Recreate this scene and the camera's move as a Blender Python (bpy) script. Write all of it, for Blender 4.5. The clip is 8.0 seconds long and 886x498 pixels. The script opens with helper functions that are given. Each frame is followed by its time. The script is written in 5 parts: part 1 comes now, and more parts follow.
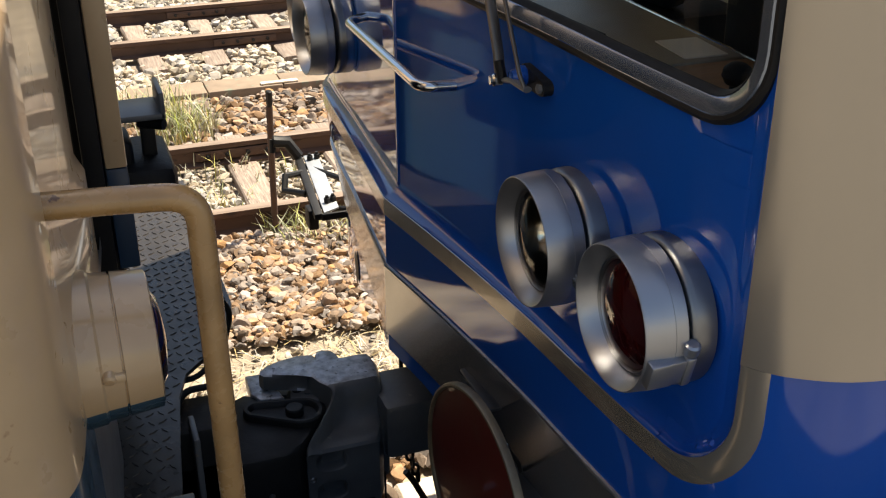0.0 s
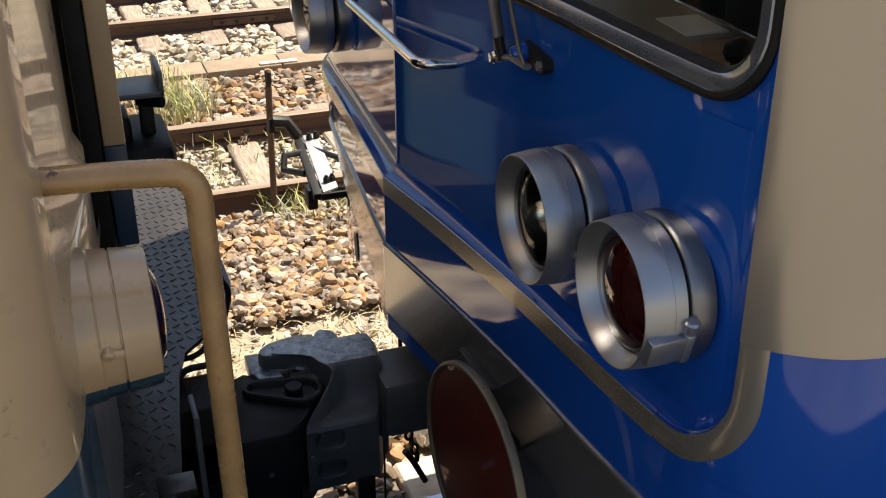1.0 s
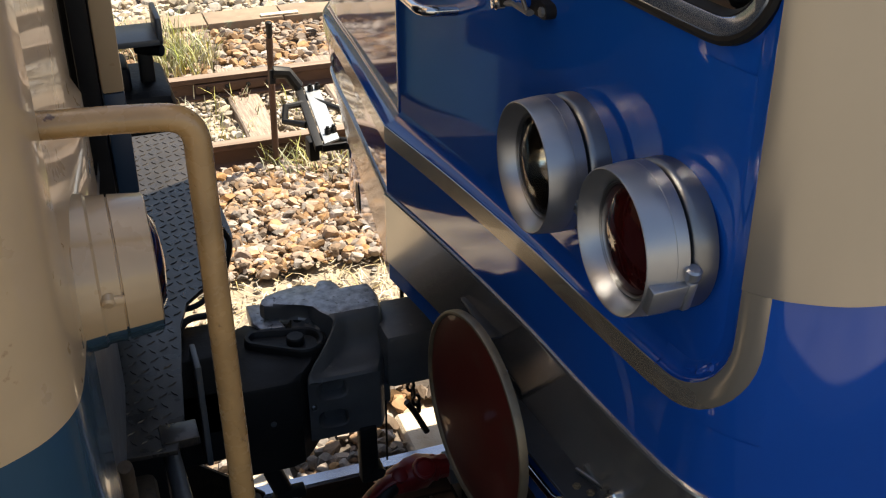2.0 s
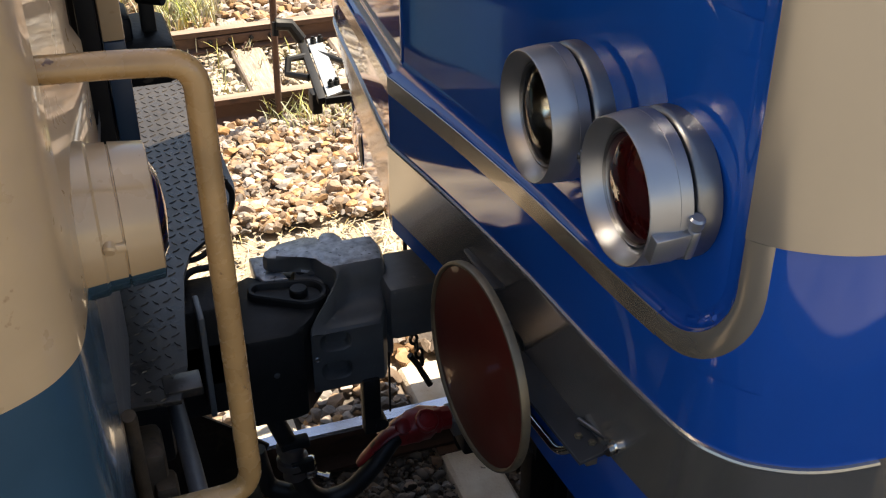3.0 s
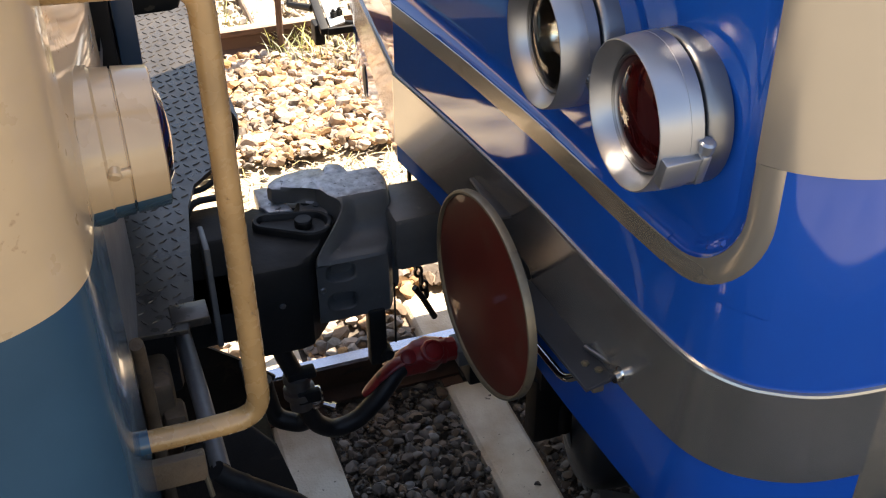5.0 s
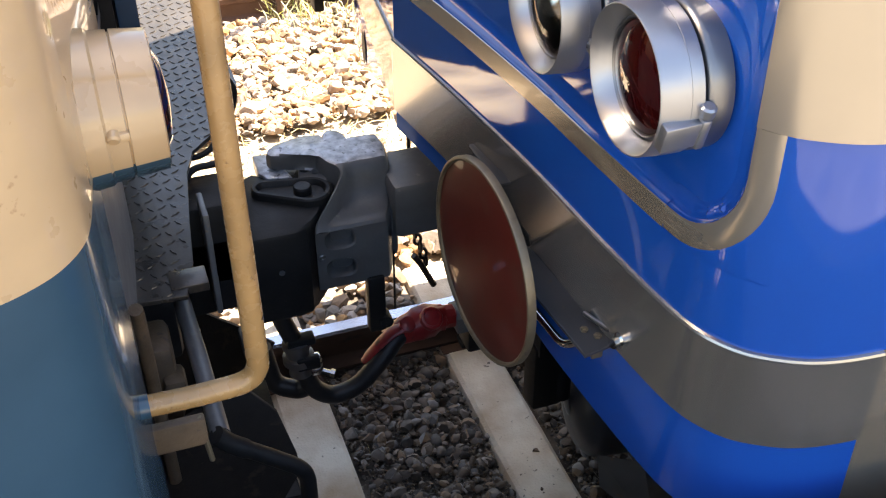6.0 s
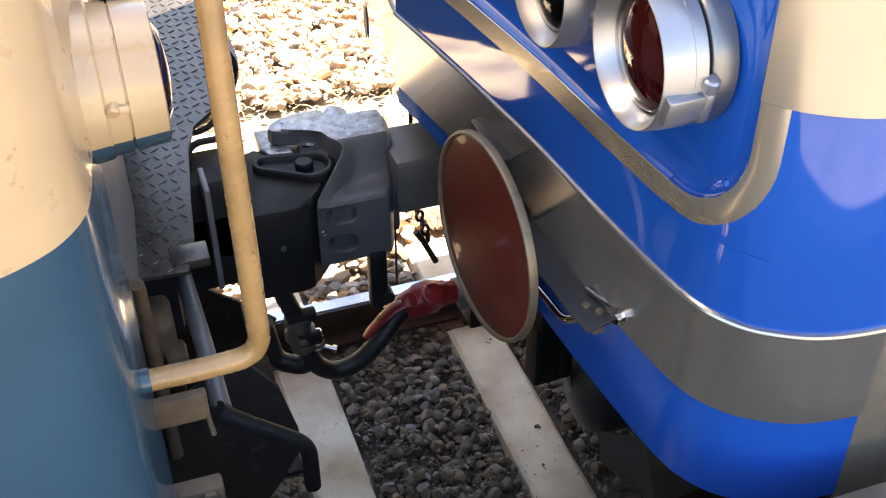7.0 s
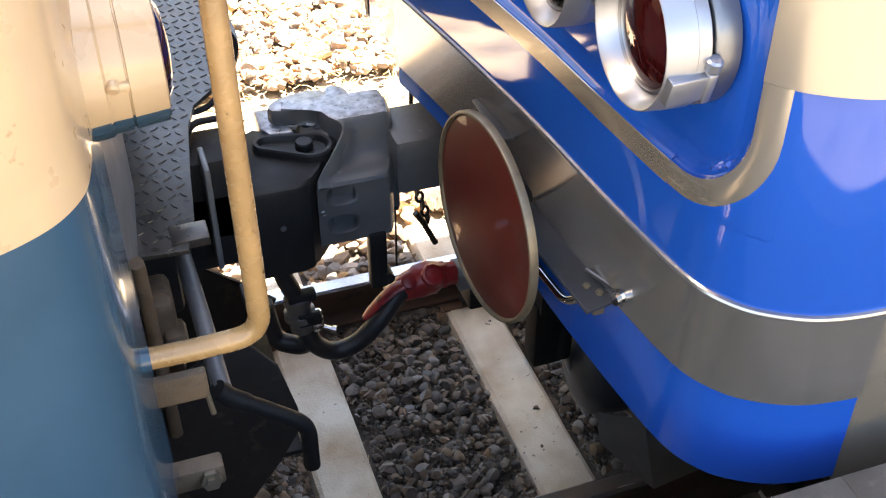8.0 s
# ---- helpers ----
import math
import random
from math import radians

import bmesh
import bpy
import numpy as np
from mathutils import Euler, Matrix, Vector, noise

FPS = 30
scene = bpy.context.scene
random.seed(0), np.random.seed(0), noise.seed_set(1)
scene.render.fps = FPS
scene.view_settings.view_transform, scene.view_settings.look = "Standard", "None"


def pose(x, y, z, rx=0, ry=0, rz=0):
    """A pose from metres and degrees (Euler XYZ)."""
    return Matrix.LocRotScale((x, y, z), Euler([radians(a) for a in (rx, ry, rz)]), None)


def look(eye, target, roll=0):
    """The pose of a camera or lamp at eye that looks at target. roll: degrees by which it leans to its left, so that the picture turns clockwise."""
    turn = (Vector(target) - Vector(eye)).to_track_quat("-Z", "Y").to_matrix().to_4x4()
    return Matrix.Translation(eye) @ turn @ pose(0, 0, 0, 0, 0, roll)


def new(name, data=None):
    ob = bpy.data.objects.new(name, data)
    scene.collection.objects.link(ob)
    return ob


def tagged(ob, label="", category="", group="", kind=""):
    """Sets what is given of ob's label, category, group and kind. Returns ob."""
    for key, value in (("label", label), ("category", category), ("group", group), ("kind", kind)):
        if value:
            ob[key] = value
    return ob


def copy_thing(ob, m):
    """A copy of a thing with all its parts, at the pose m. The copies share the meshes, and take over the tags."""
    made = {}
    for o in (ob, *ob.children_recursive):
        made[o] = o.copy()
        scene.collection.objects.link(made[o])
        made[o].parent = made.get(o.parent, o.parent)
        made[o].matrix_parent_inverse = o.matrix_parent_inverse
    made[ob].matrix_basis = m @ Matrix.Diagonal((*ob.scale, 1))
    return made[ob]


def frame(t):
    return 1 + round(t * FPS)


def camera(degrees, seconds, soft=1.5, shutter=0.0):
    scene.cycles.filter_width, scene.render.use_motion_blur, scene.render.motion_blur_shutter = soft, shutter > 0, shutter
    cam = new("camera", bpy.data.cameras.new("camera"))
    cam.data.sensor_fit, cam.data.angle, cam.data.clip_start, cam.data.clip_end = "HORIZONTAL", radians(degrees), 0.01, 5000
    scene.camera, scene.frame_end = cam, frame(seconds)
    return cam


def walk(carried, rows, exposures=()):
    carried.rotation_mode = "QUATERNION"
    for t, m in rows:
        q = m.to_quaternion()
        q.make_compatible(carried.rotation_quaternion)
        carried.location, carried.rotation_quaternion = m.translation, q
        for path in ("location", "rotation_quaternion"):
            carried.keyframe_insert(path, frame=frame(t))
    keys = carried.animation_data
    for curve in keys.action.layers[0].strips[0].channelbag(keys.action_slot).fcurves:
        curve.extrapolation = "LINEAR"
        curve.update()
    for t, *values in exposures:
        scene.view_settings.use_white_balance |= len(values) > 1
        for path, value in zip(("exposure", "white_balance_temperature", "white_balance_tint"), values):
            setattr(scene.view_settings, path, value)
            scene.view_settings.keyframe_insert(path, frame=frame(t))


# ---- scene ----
cam = camera(43.3, 8.0, soft=1.2)
PATH = [
    (0, (-1.0, -1.883, 2.622), (-0.4, -0.19, 1.743), -0.4),
    (0.5, (-0.999, -1.881, 2.62), (-0.399, -0.193, 1.732), -0.5),
    (1, (-1.0, -1.883, 2.614), (-0.404, -0.204, 1.706), -0.3),
    (1.5, (-0.999, -1.881, 2.607), (-0.41, -0.218, 1.664), -0.3),
    (3, (-0.995, -1.883, 2.586), (-0.436, -0.272, 1.54), -0.3),
    (3.5, (-0.996, -1.882, 2.581), (-0.445, -0.286, 1.507), -0.4),
    (4, (-0.999, -1.881, 2.578), (-0.451, -0.299, 1.485), -0.2),
    (4.5, (-1.001, -1.88, 2.572), (-0.46, -0.312, 1.456), -0.4),
    (6, (-1.004, -1.883, 2.559), (-0.479, -0.359, 1.375), -0.4),
    (6.5, (-1.003, -1.882, 2.556), (-0.485, -0.37, 1.354), -0.3),
    (7, (-1.002, -1.881, 2.551), (-0.489, -0.378, 1.335), -0.4),
    (7.5, (-1.001, -1.88, 2.548), (-0.493, -0.388, 1.317), -0.4),
    (8, (-1.004, -1.88, 2.546), (-0.496, -0.396, 1.305), -0.1),
]
EXPOSURES = [(0, 1.2, 7250, 9), (1.7, 1.26, 7250, 9), (3.0, 1.66, 7400, 10), (3.5, 1.78, 7450, 10), (4.5, 2.08, 7500, 11), (6.0, 2.98, 7650, 12), (6.5, 3.22, 7700, 12), (8.0, 3.62, 7850, 12)]
walk(cam, [(t, look(eye, target, roll)) for t, eye, target, roll in PATH], EXPOSURES)

# world, sun and exposure
world = bpy.data.worlds.new("world")
scene.world = world
world.use_nodes = True
wn = world.node_tree
sky = wn.nodes.new("ShaderNodeTexSky")
sky.sky_type, sky.sun_disc = "NISHITA", False
SUN_AZ, SUN_EL = 64.0, 60.0   # degrees from +y towards +x, and above the horizon
sky.sun_elevation, sky.sun_rotation = radians(SUN_EL), radians(SUN_AZ)
wn.links.new(sky.outputs[0], wn.nodes["Background"].inputs[0])
wn.nodes["Background"].inputs[1].default_value = 0.082
sun = new("sun", bpy.data.lights.new("sun", "SUN"))
sun.data.energy, sun.data.angle, sun.data.color = 5.0, radians(0.5), (1.0, 0.93, 0.82)
sd = Vector((math.sin(radians(SUN_AZ)) * math.cos(radians(SUN_EL)), math.cos(radians(SUN_AZ)) * math.cos(radians(SUN_EL)), math.sin(radians(SUN_EL))))
sun.matrix_world = look(sd * 30, (0, 0, 0))


# ---- materials ----
def material(name, colour, rough=0.5, metal=0.0, vary=0.0, scale=8.0, second=None, grain=0.0, grain_scale=150.0, spots=None, spot_amount=0.0,
             spot_scale=20.0, coat=0.0, spec=0.5, rough_vary=0.1, random_vary=0.0, island_vary=0.0, stretch=(1, 1, 1), local=False):
    m = bpy.data.materials.new(name)
    m.use_nodes = True
    nt = m.node_tree
    b = nt.nodes["Principled BSDF"]
    b.inputs["Roughness"].default_value, b.inputs["Metallic"].default_value = rough, metal
    b.inputs["Coat Weight"].default_value, b.inputs["Coat Roughness"].default_value = coat, 0.04
    b.inputs["Specular IOR Level"].default_value = spec
    co = nt.nodes.new("ShaderNodeTexCoord")
    mp = nt.nodes.new("ShaderNodeMapping")
    mp.inputs["Scale"].default_value = stretch
    if local:
        nt.links.new(co.outputs["Object"], mp.inputs[0])
    else:
        geo = nt.nodes.new("ShaderNodeNewGeometry")
        nt.links.new(geo.outputs["Position"], mp.inputs[0])

    def noise_tex(sc, detail=6):
        n = nt.nodes.new("ShaderNodeTexNoise")
        n.inputs["Scale"].default_value, n.inputs["Detail"].default_value = sc, detail
        nt.links.new(mp.outputs[0], n.inputs["Vector"])
        return n

    def mix(fac, a, c):
        x = nt.nodes.new("ShaderNodeMix")
        x.data_type = "RGBA"
        for v, i in ((fac, 0), (a, 6), (c, 7)):
            if isinstance(v, (tuple, float, int)):
                x.inputs[i].default_value = (*v, 1) if isinstance(v, tuple) else v
            else:
                nt.links.new(v, x.inputs[i])
        return x.outputs[2]

    def ramp(src, lo, hi):
        r = nt.nodes.new("ShaderNodeMapRange")
        r.inputs[1].default_value, r.inputs[2].default_value = lo, hi
        nt.links.new(src, r.inputs[0])
        return r.outputs[0]

    col = colour
    big = noise_tex(scale)
    if vary or second:
        dark = second or tuple(c * (1 - vary) for c in colour)
        col = mix(ramp(big.outputs[0], 0.35, 0.68), colour, dark)
    if spots:
        sp = noise_tex(spot_scale, 8)
        col = mix(ramp(sp.outputs[0], 0.72 - 0.3 * spot_amount, 0.76 - 0.22 * spot_amount), col, spots)
    for amount, kind in ((random_vary, "o"), (island_vary, "i")):
        if amount:
            if kind == "o":
                src = nt.nodes.new("ShaderNodeObjectInfo").outputs["Random"]
            else:
                src = nt.nodes.new("ShaderNodeNewGeometry").outputs["Random Per Island"]
            hs = nt.nodes.new("ShaderNodeHueSaturation")
            mr = nt.nodes.new("ShaderNodeMapRange")
            mr.inputs[3].default_value, mr.inputs[4].default_value = 1 - amount, 1 + amount
            nt.links.new(src, mr.inputs[0])
            nt.links.new(mr.outputs[0], hs.inputs["Value"])
            mul = nt.nodes.new("ShaderNodeMath")
            mul.operation = "MULTIPLY"
            mul.inputs[1].default_value = 7.31
            nt.links.new(src, mul.inputs[0])
            fr = nt.nodes.new("ShaderNodeMath")
            fr.operation = "FRACT"
            nt.links.new(mul.outputs[0], fr.inputs[0])
            sr = nt.nodes.new("ShaderNodeMapRange")
            sr.inputs[3].default_value, sr.inputs[4].default_value = 0.3, 1.25
            nt.links.new(fr.outputs[0], sr.inputs[0])
            nt.links.new(sr.outputs[0], hs.inputs["Saturation"])
            if isinstance(col, tuple):
                hs.inputs["Color"].default_value = (*col, 1)
            else:
                nt.links.new(col, hs.inputs["Color"])
            col = hs.outputs[0]
    if isinstance(col, tuple):
        b.inputs["Base Color"].default_value = (*col, 1)
    else:
        nt.links.new(col, b.inputs["Base Color"])
    if rough_vary:
        r = nt.nodes.new("ShaderNodeMapRange")
        r.inputs[3].default_value, r.inputs[4].default_value = max(0.01, rough - rough_vary), min(1, rough + rough_vary)
        nt.links.new(noise_tex(scale * 3).outputs[0], r.inputs[0])
        nt.links.new(r.outputs[0], b.inputs["Roughness"])
    if grain:
        bump = nt.nodes.new("ShaderNodeBump")
        bump.inputs["Strength"].default_value, bump.inputs["Distance"].default_value = min(1.0, grain), 0.004
        nt.links.new(noise_tex(grain_scale, 8).outputs[0], bump.inputs["Height"])
        nt.links.new(bump.outputs[0], b.inputs["Normal"])
    return m


def glass_material(name, colour=(1, 1, 1), rough=0.0):
    """A thin pane: clear, with the mirror of its surface."""
    m = bpy.data.materials.new(name)
    m.use_nodes = True
    nt = m.node_tree
    nt.nodes.remove(nt.nodes["Principled BSDF"])
    tr, gl, fr, mx = (nt.nodes.new("ShaderNode" + k) for k in ("BsdfTransparent", "BsdfGlossy", "Fresnel", "MixShader"))
    tr.inputs[0].default_value = (*colour, 1)
    gl.inputs["Roughness"].default_value = rough
    fr.inputs[0].default_value = 1.5
    nt.links.new(fr.outputs[0], mx.inputs[0])
    nt.links.new(tr.outputs[0], mx.inputs[1])
    nt.links.new(gl.outputs[0], mx.inputs[2])
    nt.links.new(mx.outputs[0], nt.nodes["Material Output"].inputs[0])
    return m


BLUE = material("glossy_blue_paint", (0.0035, 0.075, 0.41), 0.05, vary=0.12, scale=2.2, coat=0.6, rough_vary=0.015)
SILVER = material("satin_silver_paint", (0.37, 0.36, 0.348), 0.23, metal=0.78, vary=0.08, scale=3, coat=0.25, rough_vary=0.03)
PEARL = material("gloss_champagne_paint", (0.46, 0.405, 0.335), 0.22, metal=0.7, vary=0.06, scale=3, coat=0.55, rough_vary=0.03)
CREAM = material("aged_cream_paint", (0.58, 0.40, 0.23), 0.3, vary=0.18, scale=4, coat=0.6, spots=(0.36, 0.22, 0.11), spot_amount=0.06, spot_scale=30, grain=0.02, grain_scale=25)
RAILCREAM = material("worn_cream_rail_paint", (0.42, 0.245, 0.10), 0.27, coat=0.3, vary=0.3, scale=12, spots=(0.12, 0.06, 0.03), spot_amount=0.16, spot_scale=55, grain=0.1, grain_scale=90)
TEAL = material("aged_blue_green_paint", (0.033, 0.078, 0.122), 0.24, vary=0.2, scale=3, coat=0.3, rough_vary=0.04, grain=0.015, grain_scale=14)
DARKTEAL = material("dark_blue_grey_paint", (0.02, 0.045, 0.085), 0.4, vary=0.3, scale=9)
ALU = material("brushed_aluminium", (0.39, 0.398, 0.425), 0.36, metal=0.85, vary=0.05, scale=3, rough_vary=0.03)
ALUDARK = material("oxidised_aluminium", (0.24, 0.245, 0.26), 0.33, metal=0.9, vary=0.12, scale=8)
REFLECTOR = material("silvered_reflector", (0.82, 0.79, 0.72), 0.12, metal=1.0, rough_vary=0.03)
CHROME = material("polished_steel", (0.72, 0.72, 0.72), 0.12, metal=1.0, vary=0.1, scale=30)
BLACK = material("black_rubber", (0.010, 0.010, 0.011), 0.55, spec=0.3, vary=0.3, scale=15, grain=0.05)
GREASE = material("greasy_black_steel", (0.013, 0.0135, 0.015), 0.55, spec=0.3, vary=0.45, scale=9, spots=(0.07, 0.06, 0.05), spot_amount=0.15, spot_scale=30, grain=0.3, grain_scale=70)
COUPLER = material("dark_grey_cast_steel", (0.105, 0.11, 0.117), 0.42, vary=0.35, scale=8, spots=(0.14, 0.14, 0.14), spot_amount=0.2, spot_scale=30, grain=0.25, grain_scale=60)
# bare scuffed metal, with the sky's bluish sheen mixed into its base colour
WORN = material("scuffed_steel_sky_sheen", (0.50, 0.53, 0.585), 0.34, metal=0.3, vary=0.55, scale=40, spots=(0.1, 0.104, 0.112), spot_amount=0.36, spot_scale=60, grain=0.7, grain_scale=70)
CHECKER = material("checker_plate_steel", (0.078, 0.069, 0.063), 0.32, metal=0.45, rough_vary=0.22, vary=0.4, scale=7, spots=(0.09, 0.07, 0.06), spot_amount=0.3, spot_scale=14, grain=0.1)
RUST = material("rusty_rail_steel", (0.105, 0.058, 0.04), 0.75, vary=0.4, scale=6, spots=(0.05, 0.03, 0.024), spot_amount=0.4, spot_scale=20, grain=0.4, grain_scale=90, stretch=(0.4, 1, 1))
RAILTOP = material("polished_rail_head", (0.50, 0.52, 0.58), 0.24, metal=0.9, vary=0.12, scale=4, stretch=(0.2, 6, 1))
DULLTOP = material("dull_brown_rail_head", (0.36, 0.27, 0.21), 0.45, metal=0.3, vary=0.25, scale=8, stretch=(0.3, 3, 1))
CONCRETE = material("weathered_concrete", (0.74, 0.665, 0.55), 0.85, second=(0.47, 0.35, 0.235), scale=5.5, spots=(0.20, 0.165, 0.13), spot_amount=0.16, spot_scale=48, grain=0.8, grain_scale=120)
TIMBER = material("weathered_grey_timber", (0.36, 0.29, 0.235), 0.85, second=(0.17, 0.125, 0.10), scale=9, grain=0.6, grain_scale=60, stretch=(9, 0.7, 3))
# ballast tone by zone: darker between the near rails, paler or rustier beyond
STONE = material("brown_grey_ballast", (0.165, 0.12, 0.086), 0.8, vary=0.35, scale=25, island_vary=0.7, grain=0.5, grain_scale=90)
PALESTONE = material("pale_ballast", (0.45, 0.38, 0.29), 0.85, vary=0.3, scale=25, island_vary=0.45, grain=0.5, grain_scale=90)
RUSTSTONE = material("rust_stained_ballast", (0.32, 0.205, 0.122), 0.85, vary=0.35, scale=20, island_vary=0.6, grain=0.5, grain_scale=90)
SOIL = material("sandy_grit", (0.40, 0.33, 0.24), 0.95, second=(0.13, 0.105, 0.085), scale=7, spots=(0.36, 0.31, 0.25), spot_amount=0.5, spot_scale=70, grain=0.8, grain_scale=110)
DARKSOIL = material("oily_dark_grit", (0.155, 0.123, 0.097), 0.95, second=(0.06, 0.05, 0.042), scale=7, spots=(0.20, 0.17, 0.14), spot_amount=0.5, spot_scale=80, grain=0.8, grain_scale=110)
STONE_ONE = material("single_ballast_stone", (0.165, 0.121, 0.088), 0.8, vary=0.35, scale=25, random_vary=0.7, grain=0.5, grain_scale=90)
RED = material("faded_red_reflector", (0.098, 0.0165, 0.012), 0.45, vary=0.3, scale=4, coat=0.22, spec=0.2, rough_vary=0.05, spots=(0.085, 0.024, 0.017), spot_amount=0.5, spot_scale=9, grain=0.03, grain_scale=30)
BRASSRIM = material("dull_brass_rim", (0.20, 0.165, 0.115), 0.45, metal=0.6, vary=0.3, scale=20, spots=(0.12, 0.10, 0.08), spot_amount=0.2, spot_scale=40)
REDVALVE = material("glossy_red_paint", (0.36, 0.022, 0.025), 0.4, vary=0.3, scale=14, coat=0.1, spots=(0.1, 0.01, 0.012), spot_amount=0.25, spot_scale=22, grain=0.15, grain_scale=50)
REDLENS = material("deep_red_lens", (0.032, 0.002, 0.002), 0.06, coat=1.0, rough_vary=0.0)
HOSE = material("black_air_hose", (0.018, 0.018, 0.02), 0.5, vary=0.3, scale=12, grain=0.2)
STEELGREY = material("grey_painted_steel", (0.16, 0.165, 0.17), 0.38, vary=0.25, scale=7, spots=(0.2, 0.16, 0.12), spot_amount=0.12, spot_scale=30)
BEIGE = material("beige_cab_trim", (0.74, 0.68, 0.54), 0.5, vary=0.1, scale=5)
BROWNWOOD = material("varnished_brown_wood", (0.33, 0.17, 0.07), 0.4, second=(0.22, 0.10, 0.04), scale=6, stretch=(1, 6, 6))
PAPER = material("white_paper", (0.75, 0.75, 0.72), 0.8)
PLATFORM = material("grey_paved_platform", (0.165, 0.155, 0.14), 0.9, vary=0.25, scale=6, spots=(0.15, 0.14, 0.13), spot_amount=0.4, spot_scale=90, grain=0.8, grain_scale=160)
COPING = material("grey_concrete_coping", (0.085, 0.076, 0.066), 0.9, vary=0.4, scale=9, spots=(0.09, 0.08, 0.07), spot_amount=0.4, spot_scale=25, grain=0.5)
SANDSLAB = material("sandy_concrete_slab", (0.29, 0.22, 0.16), 0.9, vary=0.3, scale=5, spots=(0.22, 0.23, 0.17), spot_amount=0.4, spot_scale=14, grain=0.5)
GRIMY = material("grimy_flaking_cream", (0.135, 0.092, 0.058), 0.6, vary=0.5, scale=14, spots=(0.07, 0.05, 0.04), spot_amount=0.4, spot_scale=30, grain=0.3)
GRASSMAT = material("dry_green_grass", (0.27, 0.31, 0.085), 0.7, island_vary=0.45, second=(0.56, 0.49, 0.22), scale=3)
STRAW = material("dry_straw", (0.50, 0.40, 0.22), 0.8, island_vary=0.35, vary=0.2, scale=5)
DARKSTEEL = material("dark_painted_steel", (0.036, 0.040, 0.048), 0.4, spec=0.4, vary=0.3, scale=9, spots=(0.05, 0.038, 0.028), spot_amount=0.25, spot_scale=40, grain=0.06)
FRAMEMETAL = material("blue_grey_window_frame", (0.27, 0.31, 0.38), 0.16, metal=0.8, vary=0.1, scale=8)
GUARDBROWN = material("dark_brown_steel", (0.022, 0.016, 0.013), 0.8, vary=0.4, scale=8, spots=(0.045, 0.03, 0.022), spot_amount=0.4, spot_scale=18, grain=0.3)
WIPERMETAL = material("bronze_grey_wiper_metal", (0.15, 0.135, 0.12), 0.34, metal=0.6, vary=0.25, scale=20)
DESKTOP = material("grey_brown_desk_laminate", (0.34, 0.31, 0.26), 0.35, vary=0.15, scale=6)
RUSTSTAIN = material("brown_rust_stain", (0.16, 0.075, 0.03), 0.7, vary=0.5, scale=60, grain=0.2)
GLASS = glass_material("window_glass", (0.86, 0.9, 0.88))
LENSGLASS = glass_material("lamp_glass", (0.95, 0.95, 0.93))


# ---- mesh helpers ----
def part(name, bm, mat, parent=None, label="", smooth=True):
    me = bpy.data.meshes.new(name)
    bmesh.ops.recalc_face_normals(bm, faces=bm.faces)
    bm.to_mesh(me)
    bm.free()
    for m in (mat if isinstance(mat, (list, tuple)) else [mat]):
        me.materials.append(m)
    for p in me.polygons:
        p.use_smooth = smooth
    ob = new(name, me)
    if smooth:
        me.set_sharp_from_angle(angle=radians(35))
    if parent:
        ob.parent = parent
    if label:
        ob["label"] = label
    return ob


def thing(name, label, category, group="", kind=""):
    return tagged(new(name), label, category, group, kind)


def box(bm, x0, x1, y0, y1, z0, z1, bevel=0.0, m=None):
    r = bmesh.ops.create_cube(bm, size=1)
    vs = r["verts"]
    for v in vs:
        v.co = Vector(((x0 + x1) / 2 + v.co.x * (x1 - x0), (y0 + y1) / 2 + v.co.y * (y1 - y0), (z0 + z1) / 2 + v.co.z * (z1 - z0)))
    if bevel:
        es = {e for v in vs for e in v.link_edges}
        r2 = bmesh.ops.bevel(bm, geom=list(es), offset=bevel, segments=2, affect="EDGES", profile=0.5)
        vs = {v for f in r2["faces"] for v in f.verts} | {v for v in vs if v.is_valid}
    if m:
        for v in vs:
            v.co = m @ v.co
    return bm


def solid(*args, **kw):
    return box(bmesh.new(), *args, **kw)


def frame_from(d):
    d = Vector(d).normalized()
    up = Vector((0, 0, 1)) if abs(d.z) < 0.9 else Vector((1, 0, 0))
    a = d.cross(up).normalized()
    return a, a.cross(d).normalized()


def lathe(bm, origin, axis, profile, seg=32):
    """Profile rows (along, radius) turned about the axis; a radius of 0 closes the end."""
    a, b = frame_from(axis)
    o, d = Vector(origin), Vector(axis).normalized()
    rings = []
    for h, r in profile:
        if r <= 0:
            rings.append([bm.verts.new(o + d * h)])
        else:
            rings.append([bm.verts.new(o + d * h + (a * math.cos(t) + b * math.sin(t)) * r) for t in (2 * math.pi * i / seg for i in range(seg))])
    for p, q in zip(rings, rings[1:]):
        for i in range(seg):
            j = (i + 1) % seg
            vs = [p[i % len(p)], p[j % len(p)], q[j % len(q)], q[i % len(q)]]
            vs = list(dict.fromkeys(vs))
            if len(vs) > 2:
                bm.faces.new(vs)
    return bm


def bent(points, radius=0.05, steps=6):
    """A polyline with its corners rounded."""
    pts = [Vector(p) for p in points]
    out = [pts[0]]
    for a, b, c in zip(pts, pts[1:], pts[2:]):
        r = min(radius, (a - b).length * 0.45, (c - b).length * 0.45)
        p, q = b + (a - b).normalized() * r, b + (c - b).normalized() * r
        for i in range(steps + 1):
            t = i / steps
            out.append(p * (1 - t) ** 2 + b * 2 * t * (1 - t) + q * t * t)
    out.append(pts[-1])
    return out


